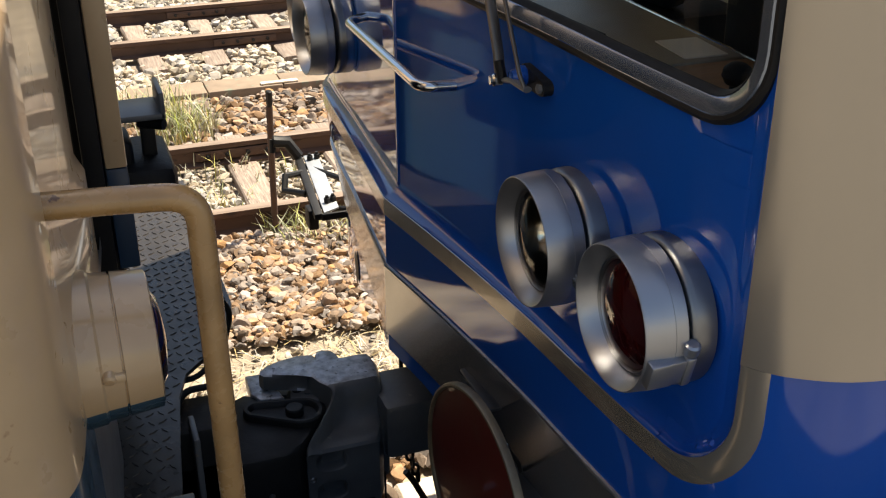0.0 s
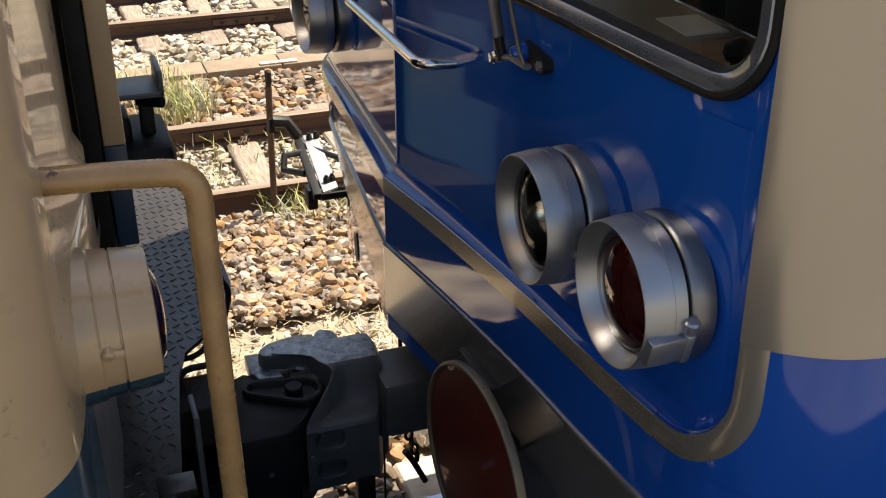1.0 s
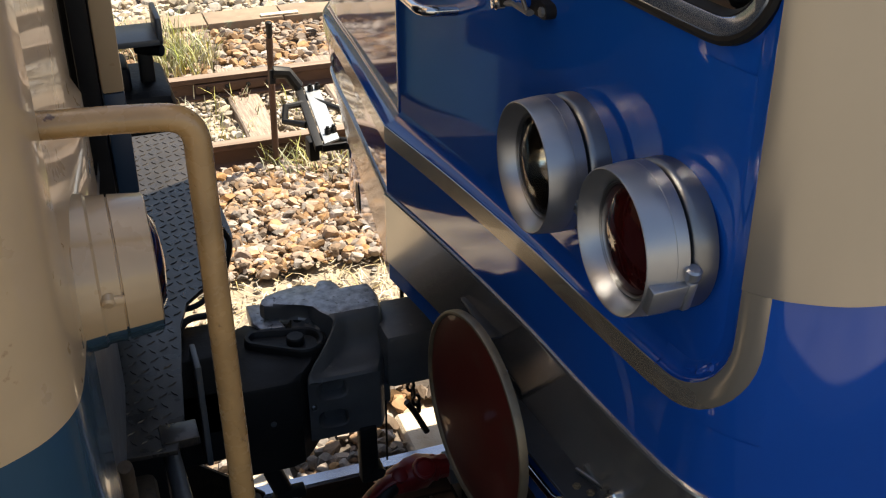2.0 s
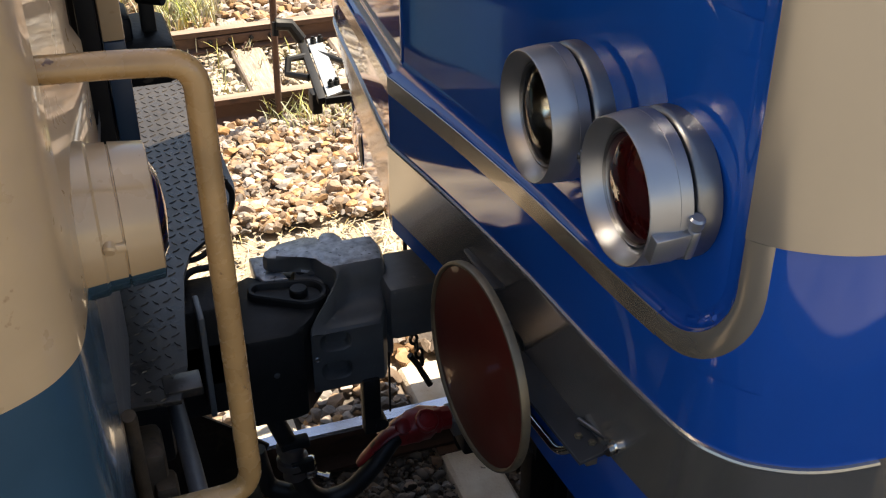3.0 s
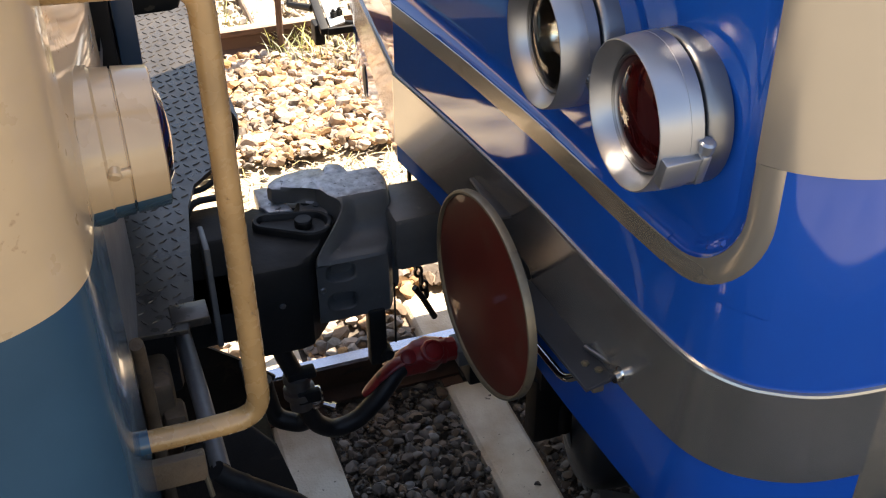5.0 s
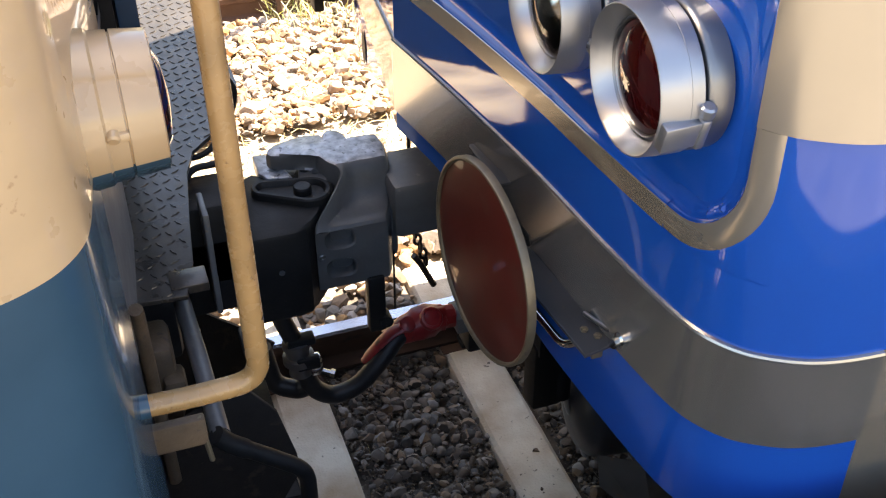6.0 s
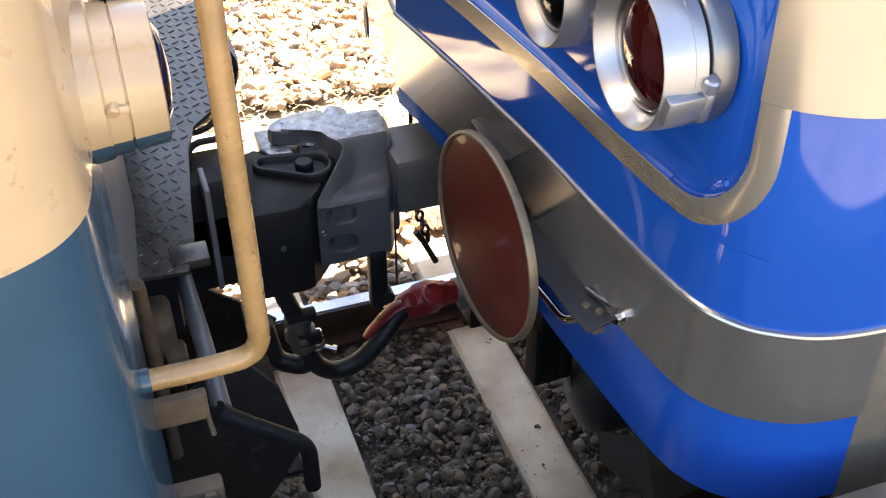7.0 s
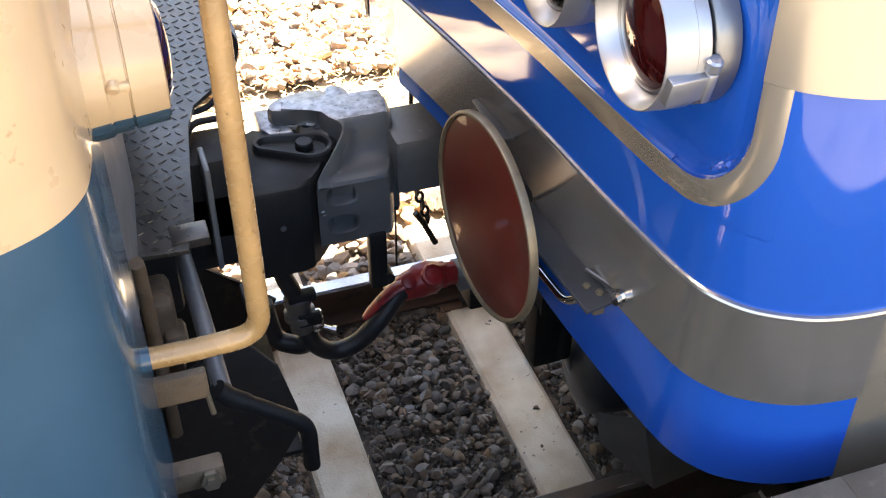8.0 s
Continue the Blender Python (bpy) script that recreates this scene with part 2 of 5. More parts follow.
def tube(bm, points, r, seg=14, cap=True, flat=1.0):
    pts = [Vector(p) for p in points]
    a, b = frame_from(pts[1] - pts[0])
    rings = []
    for i, p in enumerate(pts):
        d = ((pts[min(i + 1, len(pts) - 1)] - p).normalized() + (p - pts[max(i - 1, 0)]).normalized()).normalized()
        a = (a - d * a.dot(d)).normalized()
        b = a.cross(d).normalized()
        rr = r[i] if isinstance(r, (list, tuple)) else r
        rings.append([bm.verts.new(p + a * math.cos(2 * math.pi * k / seg) * rr + b * math.sin(2 * math.pi * k / seg) * rr * flat) for k in range(seg)])
    for p, q in zip(rings, rings[1:]):
        for k in range(seg):
            bm.faces.new((p[k], p[(k + 1) % seg], q[(k + 1) % seg], q[k]))
    if cap:
        bm.faces.new(rings[0])
        bm.faces.new(rings[-1])
    return bm


def prism(bm, outline, z0, z1, bevel=0.0):
    """A flat outline (x, y) raised from z0 to z1."""
    lo = [bm.verts.new((x, y, z0)) for x, y in outline]
    hi = [bm.verts.new((x, y, z1)) for x, y in outline]
    n = len(outline)
    top = bm.faces.new(hi)
    bot = bm.faces.new(lo[::-1])
    fs = [bm.faces.new((lo[i], lo[(i + 1) % n], hi[(i + 1) % n], hi[i])) for i in range(n)]
    if bevel:
        bmesh.ops.bevel(bm, geom=list(top.edges) + list(bot.edges), offset=bevel, segments=2, affect="EDGES", profile=0.5)
    return bm


def moved(bm, m):
    bmesh.ops.transform(bm, matrix=m, verts=bm.verts)
    return bm


def bolt(name, at, axis, r, h, mat, parent):
    bm = bmesh.new()
    lathe(bm, at, axis, [(0, r), (h, r), (h, r * 0.6), (h * 1.5, r * 0.55), (h * 1.5, 0)], 6)
    return part(name, bm, mat, parent, smooth=False)

# ---- ground, tracks, platform ----
GZ = -0.20
rng = random.Random(4)


def ground_height(x, y):
    h = GZ + 0.03 * noise.noise((x * 0.9, y * 0.9, 0)) + 0.012 * noise.noise((x * 5, y * 5, 2))
    if 1.75 < y < 3.0:
        h += 0.02
    if y > 30 or abs(x) > 30:
        h = GZ
    return h


def axis_steps(lo, hi, fine_lo, fine_hi, fine, coarse):
    v, out = lo, []
    while v < hi:
        out.append(v)
        v += fine if fine_lo <= v < fine_hi else coarse if -40 < v < 60 else 60
    return out + [hi]


bm = bmesh.new()
gx, gy = axis_steps(-600, 600, -3, 4, 0.08, 3), axis_steps(-600, 600, -1, 11, 0.08, 3)
grid = [[bm.verts.new((x, y, ground_height(x, y))) for y in gy] for x in gx]
for i in range(len(gx) - 1):
    for j in range(len(gy) - 1):
        f = bm.faces.new((grid[i][j], grid[i + 1][j], grid[i + 1][j + 1], grid[i][j + 1]))
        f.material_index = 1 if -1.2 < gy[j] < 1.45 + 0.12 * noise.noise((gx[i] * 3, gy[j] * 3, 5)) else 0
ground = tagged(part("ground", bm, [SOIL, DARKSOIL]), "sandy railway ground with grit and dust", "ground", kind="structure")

RAIL_SHAPE = ((-0.063, -0.15), (0.063, -0.15), (0.063, -0.138), (0.012, -0.122), (0.008, -0.10), (0.008, -0.055), (0.033, -0.04), (0.033, -0.008), (0.024, 0.0),
              (-0.024, 0.0), (-0.033, -0.008), (-0.033, -0.04), (-0.008, -0.055), (-0.008, -0.10), (-0.012, -0.122), (-0.063, -0.138))


def rail(y, top, label, x0=-14, x1=16):
    bm = bmesh.new()
    a = [bm.verts.new((x0, y + u, v)) for u, v in RAIL_SHAPE]
    b = [bm.verts.new((x1, y + u, v)) for u, v in RAIL_SHAPE]
    n = len(a)
    for i in range(n):
        f = bm.faces.new((a[i], a[(i + 1) % n], b[(i + 1) % n], b[i]))
        f.material_index = 1 if i in (7, 8, 9) else 0
    bm.faces.new(a)
    bm.faces.new(b)
    return tagged(part("rail", bm, [RUST, top]), label, "rail", group="track rails")


for y in (-0.033, 1.10):
    rail(y, RAILTOP, "running rail with polished bright head and rusty web")
for y in (4.095, 5.23):
    rail(y, DULLTOP, "rusty brown running rail of the neighbouring track")
for y in (7.985, 9.116):
    rail(y, DULLTOP, "rusty brown running rail of the farther track")


def sleeper_mesh(name, length, w_top, w_bot, h, mat, rough):
    bm = bmesh.new()
    n = 10
    rows = []
    for i in range(n + 1):
        y = -length / 2 + length * i / n
        j = [rng.uniform(-rough, rough) for _ in range(4)]
        rows.append([bm.verts.new(c) for c in ((-w_bot / 2, y, -h), (-w_top / 2 - 0.006 + j[0], y, -0.012), (-w_top / 2 + 0.008, y, j[1]), (w_top / 2 - 0.008, y, j[2]), (w_top / 2 + 0.006 + j[3], y, -0.012), (w_bot / 2, y, -h))])
    for p, q in zip(rows, rows[1:]):
        for k in range(5):
            bm.faces.new((p[k], p[k + 1], q[k + 1], q[k]))
    bm.faces.new(rows[0])
    bm.faces.new(rows[-1])
    ob = part(name, bm, mat)
    return ob


concrete = tagged(sleeper_mesh("sleeper", 2.0, 0.17, 0.24, 0.16, CONCRETE, 0.002), "stained pale concrete sleeper under the coupled cars", "sleeper", group="concrete sleepers")
concrete.location = (0.087, 0.533, -0.152)
for y in (-0.566, 0.567):
    part("rail_plate", solid(-0.10, 0.10, y - 0.105, y + 0.105, -0.004, 0.0015, bevel=0.001), RUST, concrete, "rusty rail bearing plate")
for k in range(-12, 14):
    if k:
        copy_thing(concrete, pose(0.087 + 0.645 * k, 0.533, -0.152 + (0.004 if k % 3 else 0)))
bm = bmesh.new()
tube(bm, [(-0.080, -0.196, 0.0), (-0.03, -0.203, 0.0004), (0.02, -0.207, 0.0), (0.08, -0.215, 0.0)], [0.0006, 0.0014, 0.001, 0.0006], 5, flat=0.5)
part("crack", bm, GRIMY, concrete, "thin brown crack across the top")
timber = tagged(sleeper_mesh("sleeper", 2.1, 0.19, 0.2, 0.14, TIMBER, 0.006), "cracked weathered grey timber sleeper", "sleeper", group="timber sleepers")
timber.location = (0.075, 4.66, -0.145)
for k in range(-8, 12):
    if k:
        copy_thing(timber, pose(0.075 + 0.66 * k + rng.uniform(-.03, .03), 4.66 + rng.uniform(-.03, .03), -0.145, 0, 0, rng.uniform(-1.5, 1.5)))
for k in range(-8, 12):
    copy_thing(timber, pose(0.32 + 0.62 * k + rng.uniform(-.05, .05), 8.55 + rng.uniform(-.03, .03), -0.138, 0, 0, rng.uniform(-2.5, 2.5)))

# platform with its coping stones
bm = solid(-40, 40, -18, -1.47, GZ - 0.1, 1.12)
platform = tagged(part("platform", bm, PLATFORM, smooth=False), "grey paved station platform", "platform", kind="structure")
for k in range(-8, 9):
    bm = solid(k * 0.9 + 0.0002, k * 0.9 + 0.8998, -1.48, -0.955, 0.98, 1.1215, bevel=0.0012)
    part("coping_stone", bm, COPING, platform)
tagged(part("platform_wall", solid(-30, 30, -1.46, -1.12, GZ - 0.1, 0.976), COPING, smooth=False), "dark concrete wall below the platform edge", "wall", kind="structure")

# ---- the blue car ----
YC = 0.47   # its middle
PLAN = [(-0.314, YC), (-0.275, 0.22), (-0.246, 0.0), (-0.224, -0.2), (-0.207, -0.42), (-0.187, -0.618), (-0.17, -0.711), (-0.144, -0.764), (-0.107, -0.804), (-0.031, -0.845), (0.072, -0.862), (0.3, -0.870), (9.0, -0.870)]


def smooth_plan(pts, n=8):
    ps = [Vector((*p, 0)) for p in pts]
    out = []
    for i in range(len(ps) - 1):
        p0, p1, p2, p3 = ps[max(i - 1, 0)], ps[i], ps[i + 1], ps[min(i + 2, len(ps) - 1)]
        if i == len(ps) - 2:
            out.append(p1)
            continue
        k = (p2 - p1).length
        m1 = (p2 - p0).normalized() * k if i else (p2 - p1)
        m2 = (p3 - p1).normalized() * k
        for j in range(n):
            t = j / n
            out.append(p1 * (2 * t**3 - 3 * t * t + 1) + m1 * (t**3 - 2 * t * t + t) + p2 * (-2 * t**3 + 3 * t * t) + m2 * (t**3 - t * t))
    out.append(ps[-1])
    return out


class Skin:
    """An upright skin over a plan line; side -1 is the outward hand."""

    def __init__(self, pts, flip):
        self.p = smooth_plan(pts)
        self.s = [0.0]
        for a, b in zip(self.p, self.p[1:]):
            self.s.append(self.s[-1] + (b - a).length)
        self.flip = flip

    def at(self, s, z, off=0.0, mirror=None):
        i = 0
        while i < len(self.s) - 2 and self.s[i + 1] < s:
            i += 1
        t = (s - self.s[i]) / (self.s[i + 1] - self.s[i])
        c = self.p[i].lerp(self.p[i + 1], t)

        def nrm(k):
            d = (self.p[min(k + 1, len(self.p) - 1)] - self.p[max(k - 1, 0)]).normalized()
            return Vector((d.y, -d.x, 0)) * self.flip
        c = c + nrm(i).lerp(nrm(i + 1), t) * off
        y = c.y if mirror is None else 2 * mirror - c.y
        return Vector((c.x, y, z))

    def of_y(self, y):
        for i in range(len(self.p) - 1):
            if (self.p[i].y - y) * (self.p[i + 1].y - y) <= 0 and self.p[i].y != self.p[i + 1].y:
                return self.s[i] + (y - self.p[i].y) / (self.p[i + 1].y - self.p[i].y) * (self.s[i + 1] - self.s[i])
        return self.s[-1]

    def stops(self, s0, s1):
        return [s0] + [s for s in self.s if s0 + 1e-4 < s < s1 - 1e-4] + [s1]


near_skin = Skin(PLAN, 1)
far_skin = Skin([(-0.314, YC), (-0.277, YC - 0.46), (-0.243, -0.40), (-0.205, -0.51), (-0.14, -0.62), (-0.06, -0.693), (0.05, -0.74), (0.16, -0.76), (0.4, -0.770), (9.0, -0.772)], 1)
blue_skin = near_skin


def sheet(bm, skin, s0, s1, rows, mirror=None, mat=0):
    """A sheet over the skin; rows of (z, off), either of which may be a function of s."""
    ss = skin.stops(s0, s1)
    g = [[bm.verts.new(skin.at(s, z(s) if callable(z) else z, off(s) if callable(off) else off, mirror)) for s in ss] for z, off in rows]
    for a, b in zip(g, g[1:]):
        for i in range(len(ss) - 1):
            f = bm.faces.new((a[i], a[i + 1], b[i + 1], b[i]))
            f.material_index = mat
    return g


def inset(s):
    return -0.036 + 0.019 * min(1, s / 1.2)


def use_side(mirror):
    """Takes the near or the far half of the nose in hand."""
    global blue_skin, S_END, S_SIDE, S_PIL, WIN_Z0, WIN_Z1, WIN_S0, WIN_S1
    blue_skin = near_skin if mirror is None else far_skin
    S_END, S_SIDE, S_PIL = blue_skin.s[-1], blue_skin.of_y(-0.8625 if mirror is None else -0.75), blue_skin.of_y(-0.752 if mirror is None else -0.64)
    WIN_Z0, WIN_Z1, WIN_S0, WIN_S1 = 2.112, 2.95, 0.10, S_PIL - 0.014


blue_car = thing("train_car", "glossy blue railcar with silver bands and champagne corner pillars", "train")


def round_rect(s0, s1, z0, z1, r, n=8):
    out = []
    for cx, cz, a0 in ((s0 + r, z0 + r, 180), (s1 - r, z0 + r, 270), (s1 - r, z1 - r, 0), (s0 + r, z1 - r, 90)):
        for k in range(n + 1):
            a = radians(a0 + 90 * k / n)
            out.append((cx + r * math.cos(a), cz + r * math.sin(a)))
        # extra stops along the sides keep the loop on the skin
    full = []
    m = len(out)
    for i in range(m):
        a, b = out[i], out[(i + 1) % m]
        k = max(1, int(math.hypot(b[0] - a[0], b[1] - a[1]) / 0.06))
        full += [(a[0] + (b[0] - a[0]) * j / k, a[1] + (b[1] - a[1]) * j / k) for j in range(k)]
    return full


def ring_between(bm, skin, inner, s0, s1, z0, z1, off, mirror):
    cs, cz = (s0 + s1) / 2, (z0 + z1) / 2
    outer = []
    for s, z in inner:
        ds, dz = s - cs, z - cz
        k = min((s1 - cs) / abs(ds) if ds else 1e9, (z1 - cz) / abs(dz) if dz else 1e9)
        outer.append((cs + ds * k, cz + dz * k))
    a = [bm.verts.new(skin.at(s, z, off(s), mirror)) for s, z in inner]
    b = [bm.verts.new(skin.at(s, z, off(s), mirror)) for s, z in outer]
    n = len(a)
    for i in range(n):
        bm.faces.new((a[i], a[(i + 1) % n], b[(i + 1) % n], b[i]))


def car_front(mirror):
    # the far lower half sweeps back a little more
    def low(k, z):
        if mirror is None:
            return (z, k)
        return (z, lambda q: k - 0.06 * q * min(1, max(0, (1.47 - (z(q) if callable(z) else z)) / 0.24)))
    def edge(q):
        k = min(1, max(0, (q - 0.17) / 0.60))
        return 1.138 - 0.153 * k * k * (3 - 2 * k)
    part("skirt", sheet_bm(blue_skin, 0, S_SIDE, [low(-0.03, edge), low(-0.004, edge), low(0, lambda q: edge(q) + 0.004), low(0, 1.196)], mirror), BLUE, blue_car)
    part("bumper_band", sheet_bm(blue_skin, 0, S_SIDE, [low(0.0, 1.194), low(0.006, 1.195), low(0.006, 1.376), low(0.008, 1.383), low(0.006, 1.387), low(0.0, 1.388)], mirror), SILVER, blue_car, "satin silver bumper band")
    part("side_sill", sheet_bm(blue_skin, S_SIDE + 0.004, S_END, [(0.96, -0.006), (1.388, -0.006)], mirror), PEARL, blue_car, "beige side sill panel")
    part("lower_panel", sheet_bm(blue_skin, 0, S_END, [low(0.0, 1.388), (1.518, 0.0)], mirror), BLUE, blue_car)
    part("waist_stripe", sheet_bm(blue_skin, 0, S_PIL - 0.15, [(1.518, 0.0), (1.519, 0.002), (1.562, 0.002), (1.563, 0.0)], mirror), PEARL, blue_car, "thin champagne stripe")
    part("ledge", sheet_bm(blue_skin, 0, S_PIL - 0.15, [(1.563, 0.0), (1.565, -0.001)] + [(1.565 + 0.035 * k / 8, lambda s, k=k: inset(s) * (1 - (1 - k / 8) ** 2) ** 0.5) for k in range(1, 9)], mirror), BLUE, blue_car)
    bm = bmesh.new()
    sheet(bm, blue_skin, 0, S_PIL, [(1.60, inset), (1.9, inset), (2.03, inset)], mirror)
    ring_between(bm, blue_skin, round_rect(WIN_S0, WIN_S1, WIN_Z0, WIN_Z1, 0.11), 0, S_PIL, 2.03, 3.05, inset, mirror)
    sheet(bm, blue_skin, 0, S_PIL, [(3.05, inset), (3.95, inset)], mirror)
    part("front_panel", bm, BLUE, blue_car)
    bm = bmesh.new()
    for a0, a1, rows in ((0, S_PIL, [(1.98, lambda q: inset(q) - 0.0015), (2.08, lambda q: inset(q) - 0.0015)]),
                         (0, S_PIL, [(2.99, lambda q: inset(q) - 0.0015), (3.11, lambda q: inset(q) - 0.0015)]),
                         (S_PIL - 0.2, S_END, [(1.48, -0.0015), (1.54, -0.0015)]),
                         (S_PIL - 0.19, S_PIL - 0.11, [(1.555, -0.003)] + [(1.563 + 0.037 * k / 8, lambda q, k=k: inset(q) * (1 - (1 - k / 8) ** 2) ** 0.5 - 0.003) for k in range(1, 9)] + [(1.66, lambda q: inset(q) - 0.002)])):
        sheet(bm, blue_skin, a0, a1, rows, mirror)
    part("backing_strip", bm, BLUE, blue_car)
    # the champagne pillar sweeps down into the waist stripe
    bm = bmesh.new()
    R0 = 0.125
    sc, zc = S_PIL - R0, 1.563 + R0
    rows = []
    for k in range(13):
        a = radians(-90 + 90 * k / 12)
        rows.append(((sc + R0 * math.cos(a), zc + R0 * math.sin(a)), (sc + (R0 + 0.044) * math.cos(a), zc + (R0 + 0.044) * math.sin(a))))
    rows += [((S_PIL, z), (S_PIL + 0.044, z)) for z in (1.70, 1.776)]
    rows.insert(0, ((S_PIL - 0.15, 1.563), (S_PIL - 0.15, 1.519)))
    rows = rows + [((S_PIL, z), (S_PIL + 0.044, z)) for z in (2.4, 3.2)]
    bm2 = bmesh.new()
    g, g2 = [], []
    for p, q in rows:
        ln = math.hypot(q[0] - p[0], q[1] - p[1])
        ds, dz = (q[0] - p[0]) / ln, (q[1] - p[1]) / ln
        if p[1] < 2:
            g.append([bm.verts.new(blue_skin.at(p[0] + (q[0] - p[0]) * k / 5, p[1] + (q[1] - p[1]) * k / 5, 0.002 if 0 < k < 5 else 0.0, mirror)) for k in range(6)])
        g2.append([bm2.verts.new(blue_skin.at(p[0] - ds * e, p[1] - dz * e, inset(p[0]) * (1 - (1 - e / 0.035) ** 2) ** 0.5 - (0.002 if e > 0.03 else 0), mirror)) for e in (0, 0.001, 0.003, 0.006, 0.01, 0.015, 0.02, 0.027, 0.035)])
    for gg, bb in ((g, bm), (g2, bm2)):
        for a, b in zip(gg, gg[1:]):
            for k in range(len(a) - 1):
                bb.faces.new((a[k], a[k + 1], b[k + 1], b[k]))
    part("ledge_bend", bm2, BLUE, blue_car)
    part("stripe_bend", bm, PEARL, blue_car, "champagne stripe curving up to the pillar")
    bm = bmesh.new()
    sheet(bm, blue_skin, S_PIL, S_END, [(1.776, 0.0), (1.777, 0.003), (2.2, 0.003)], mirror)
    s_door = S_END - 8.55   # the cab's side window opens behind the pillar
    sheet(bm, blue_skin, S_PIL, s_door, [(2.2, 0.003), (2.95, 0.003)], mirror)
    sheet(bm, blue_skin, S_END - 7.8, S_END, [(2.2, 0.003), (2.95, 0.003)], mirror)
    sheet(bm, blue_skin, S_PIL, S_END, [(2.95, 0.003), (3.95, 0.0)], mirror)
    part("corner_pillar", bm, PEARL, blue_car, "champagne corner pillar")
    bm = bmesh.new()
    g = []
    for k in range(13):
        a = radians(-90 + 90 * k / 12)
        z = zc + (R0 + 0.042) * math.sin(a) if k else 1.5175
        s0 = sc + (R0 + 0.042) * math.cos(a)
        ss = [s0 + (S_PIL + 0.06 - s0) * j / 4 for j in range(5)] + [s for s in blue_skin.s if s > S_PIL + 0.062]
        g.append([bm.verts.new(blue_skin.at(s, z, 0.0, mirror)) for s in ss])
    ss = [S_PIL + 0.037 + 0.023 * j / 4 for j in range(5)] + [s for s in blue_skin.s if s > S_PIL + 0.062]
    g.append([bm.verts.new(blue_skin.at(s, 1.7765, 0.0, mirror)) for s in ss])
    for a, b in zip(g, g[1:]):
        for k in range(len(a) - 1):
            bm.faces.new((a[k], a[k + 1], b[k + 1], b[k]))
    part("corner_panel", bm, BLUE, blue_car)
    # window
    win = part("window", gasket(mirror), BLACK, blue_car, "black rubber window gasket")
    bm = bmesh.new()
    loops = []
    for grow, off in ((-0.004, 0.0115), (-0.007, 0.013), (-0.026, 0.006), (-0.029, 0.002)):
        lq = round_rect(WIN_S0 - grow, WIN_S1 + grow, WIN_Z0 - grow, WIN_Z1 + grow, 0.11 + grow)
        loops.append([bm.verts.new(blue_skin.at(s, z, inset(s) + off, mirror)) for s, z in lq])
    stitch(bm, loops)
    part("window_frame", bm, FRAMEMETAL, win, "shiny blue-grey metal frame")
    bm = bmesh.new()
    loops = []
    for grow, off in ((-0.0285, 0.003), (-0.030, 0.003), (-0.033, -0.003), (-0.036, -0.008), (-0.036, -0.014)):
        lq = round_rect(WIN_S0 - grow, WIN_S1 + grow, WIN_Z0 - grow, WIN_Z1 + grow, 0.11 + grow)
        loops.append([bm.verts.new(blue_skin.at(s, z, inset(s) + off, mirror)) for s, z in lq])
    stitch(bm, loops)
    part("inner_seal", bm, BLACK, win)
    lp = round_rect(WIN_S0 + 0.031, WIN_S1 - 0.031, WIN_Z0 + 0.031, WIN_Z1 - 0.031, 0.08)
    bm = bmesh.new()
    c = bm.verts.new(blue_skin.at((WIN_S0 + WIN_S1) / 2, (WIN_Z0 + WIN_Z1) / 2, inset(0.5) - 0.012, mirror))
    vs = [bm.verts.new(blue_skin.at(s, z, inset(s) - 0.012, mirror)) for s, z in lp]
    for i in range(len(vs)):
        bm.faces.new((vs[i], vs[(i + 1) % len(vs)], c))
    pane = part("pane", bm, GLASS, win, "clear windscreen glass")
    pane.visible_shadow = False


def sheet_bm(*a, **k):
    bm = bmesh.new()
    sheet(bm, *a, **k)
    return bm


def stitch(bm, loops):
    n = min(len(l) for l in loops)
    for a, b in zip(loops, loops[1:]):
        la, lb = len(a), len(b)
        for i in range(n):
            vs = [a[i * la // n], a[((i + 1) * la // n) % la], b[((i + 1) * lb // n) % lb], b[i * lb // n]]
            if len(set(vs)) == 4:
                bm.faces.new(vs)


def gasket(mirror):
    bm = bmesh.new()
    loops = []
    for grow, off in ((0.011, 0.0), (0.009, 0.009), (0.002, 0.013), (-0.006, 0.011)):
        lp = round_rect(WIN_S0 - grow, WIN_S1 + grow, WIN_Z0 - grow, WIN_Z1 + grow, 0.11 + grow)
        loops.append([bm.verts.new(blue_skin.at(s, z, inset(s) + off, mirror)) for s, z in lp])
    stitch(bm, loops)
    return bm


for mirror in (None, YC):
    use_side(mirror)
    car_front(mirror)
part("roof", solid(-0.1, 9, YC - 1.36, YC + 1.36, 3.95, 4.05, bevel=0.03), STEELGREY, blue_car)
bm = bmesh.new()
use_side(None)
near = [near_skin.at(q, 0, -0.02) for q in near_skin.stops(0, S_SIDE)]
use_side(YC)
far = [far_skin.at(q, 0, -0.06 - 0.06 * q, YC) for q in far_skin.stops(0, S_SIDE)]
prism(bm, [(p.x, p.y) for p in far[::-1] + near[1:]] + [(0.246, -0.84), (0.246, 1.66)], 1.148, 1.16)
part("front_underframe", bm, GREASE, blue_car, smooth=False)
part("underframe", solid(0.25, 9, YC - 1.2, YC + 1.2, 0.95, 1.0), GREASE, blue_car)

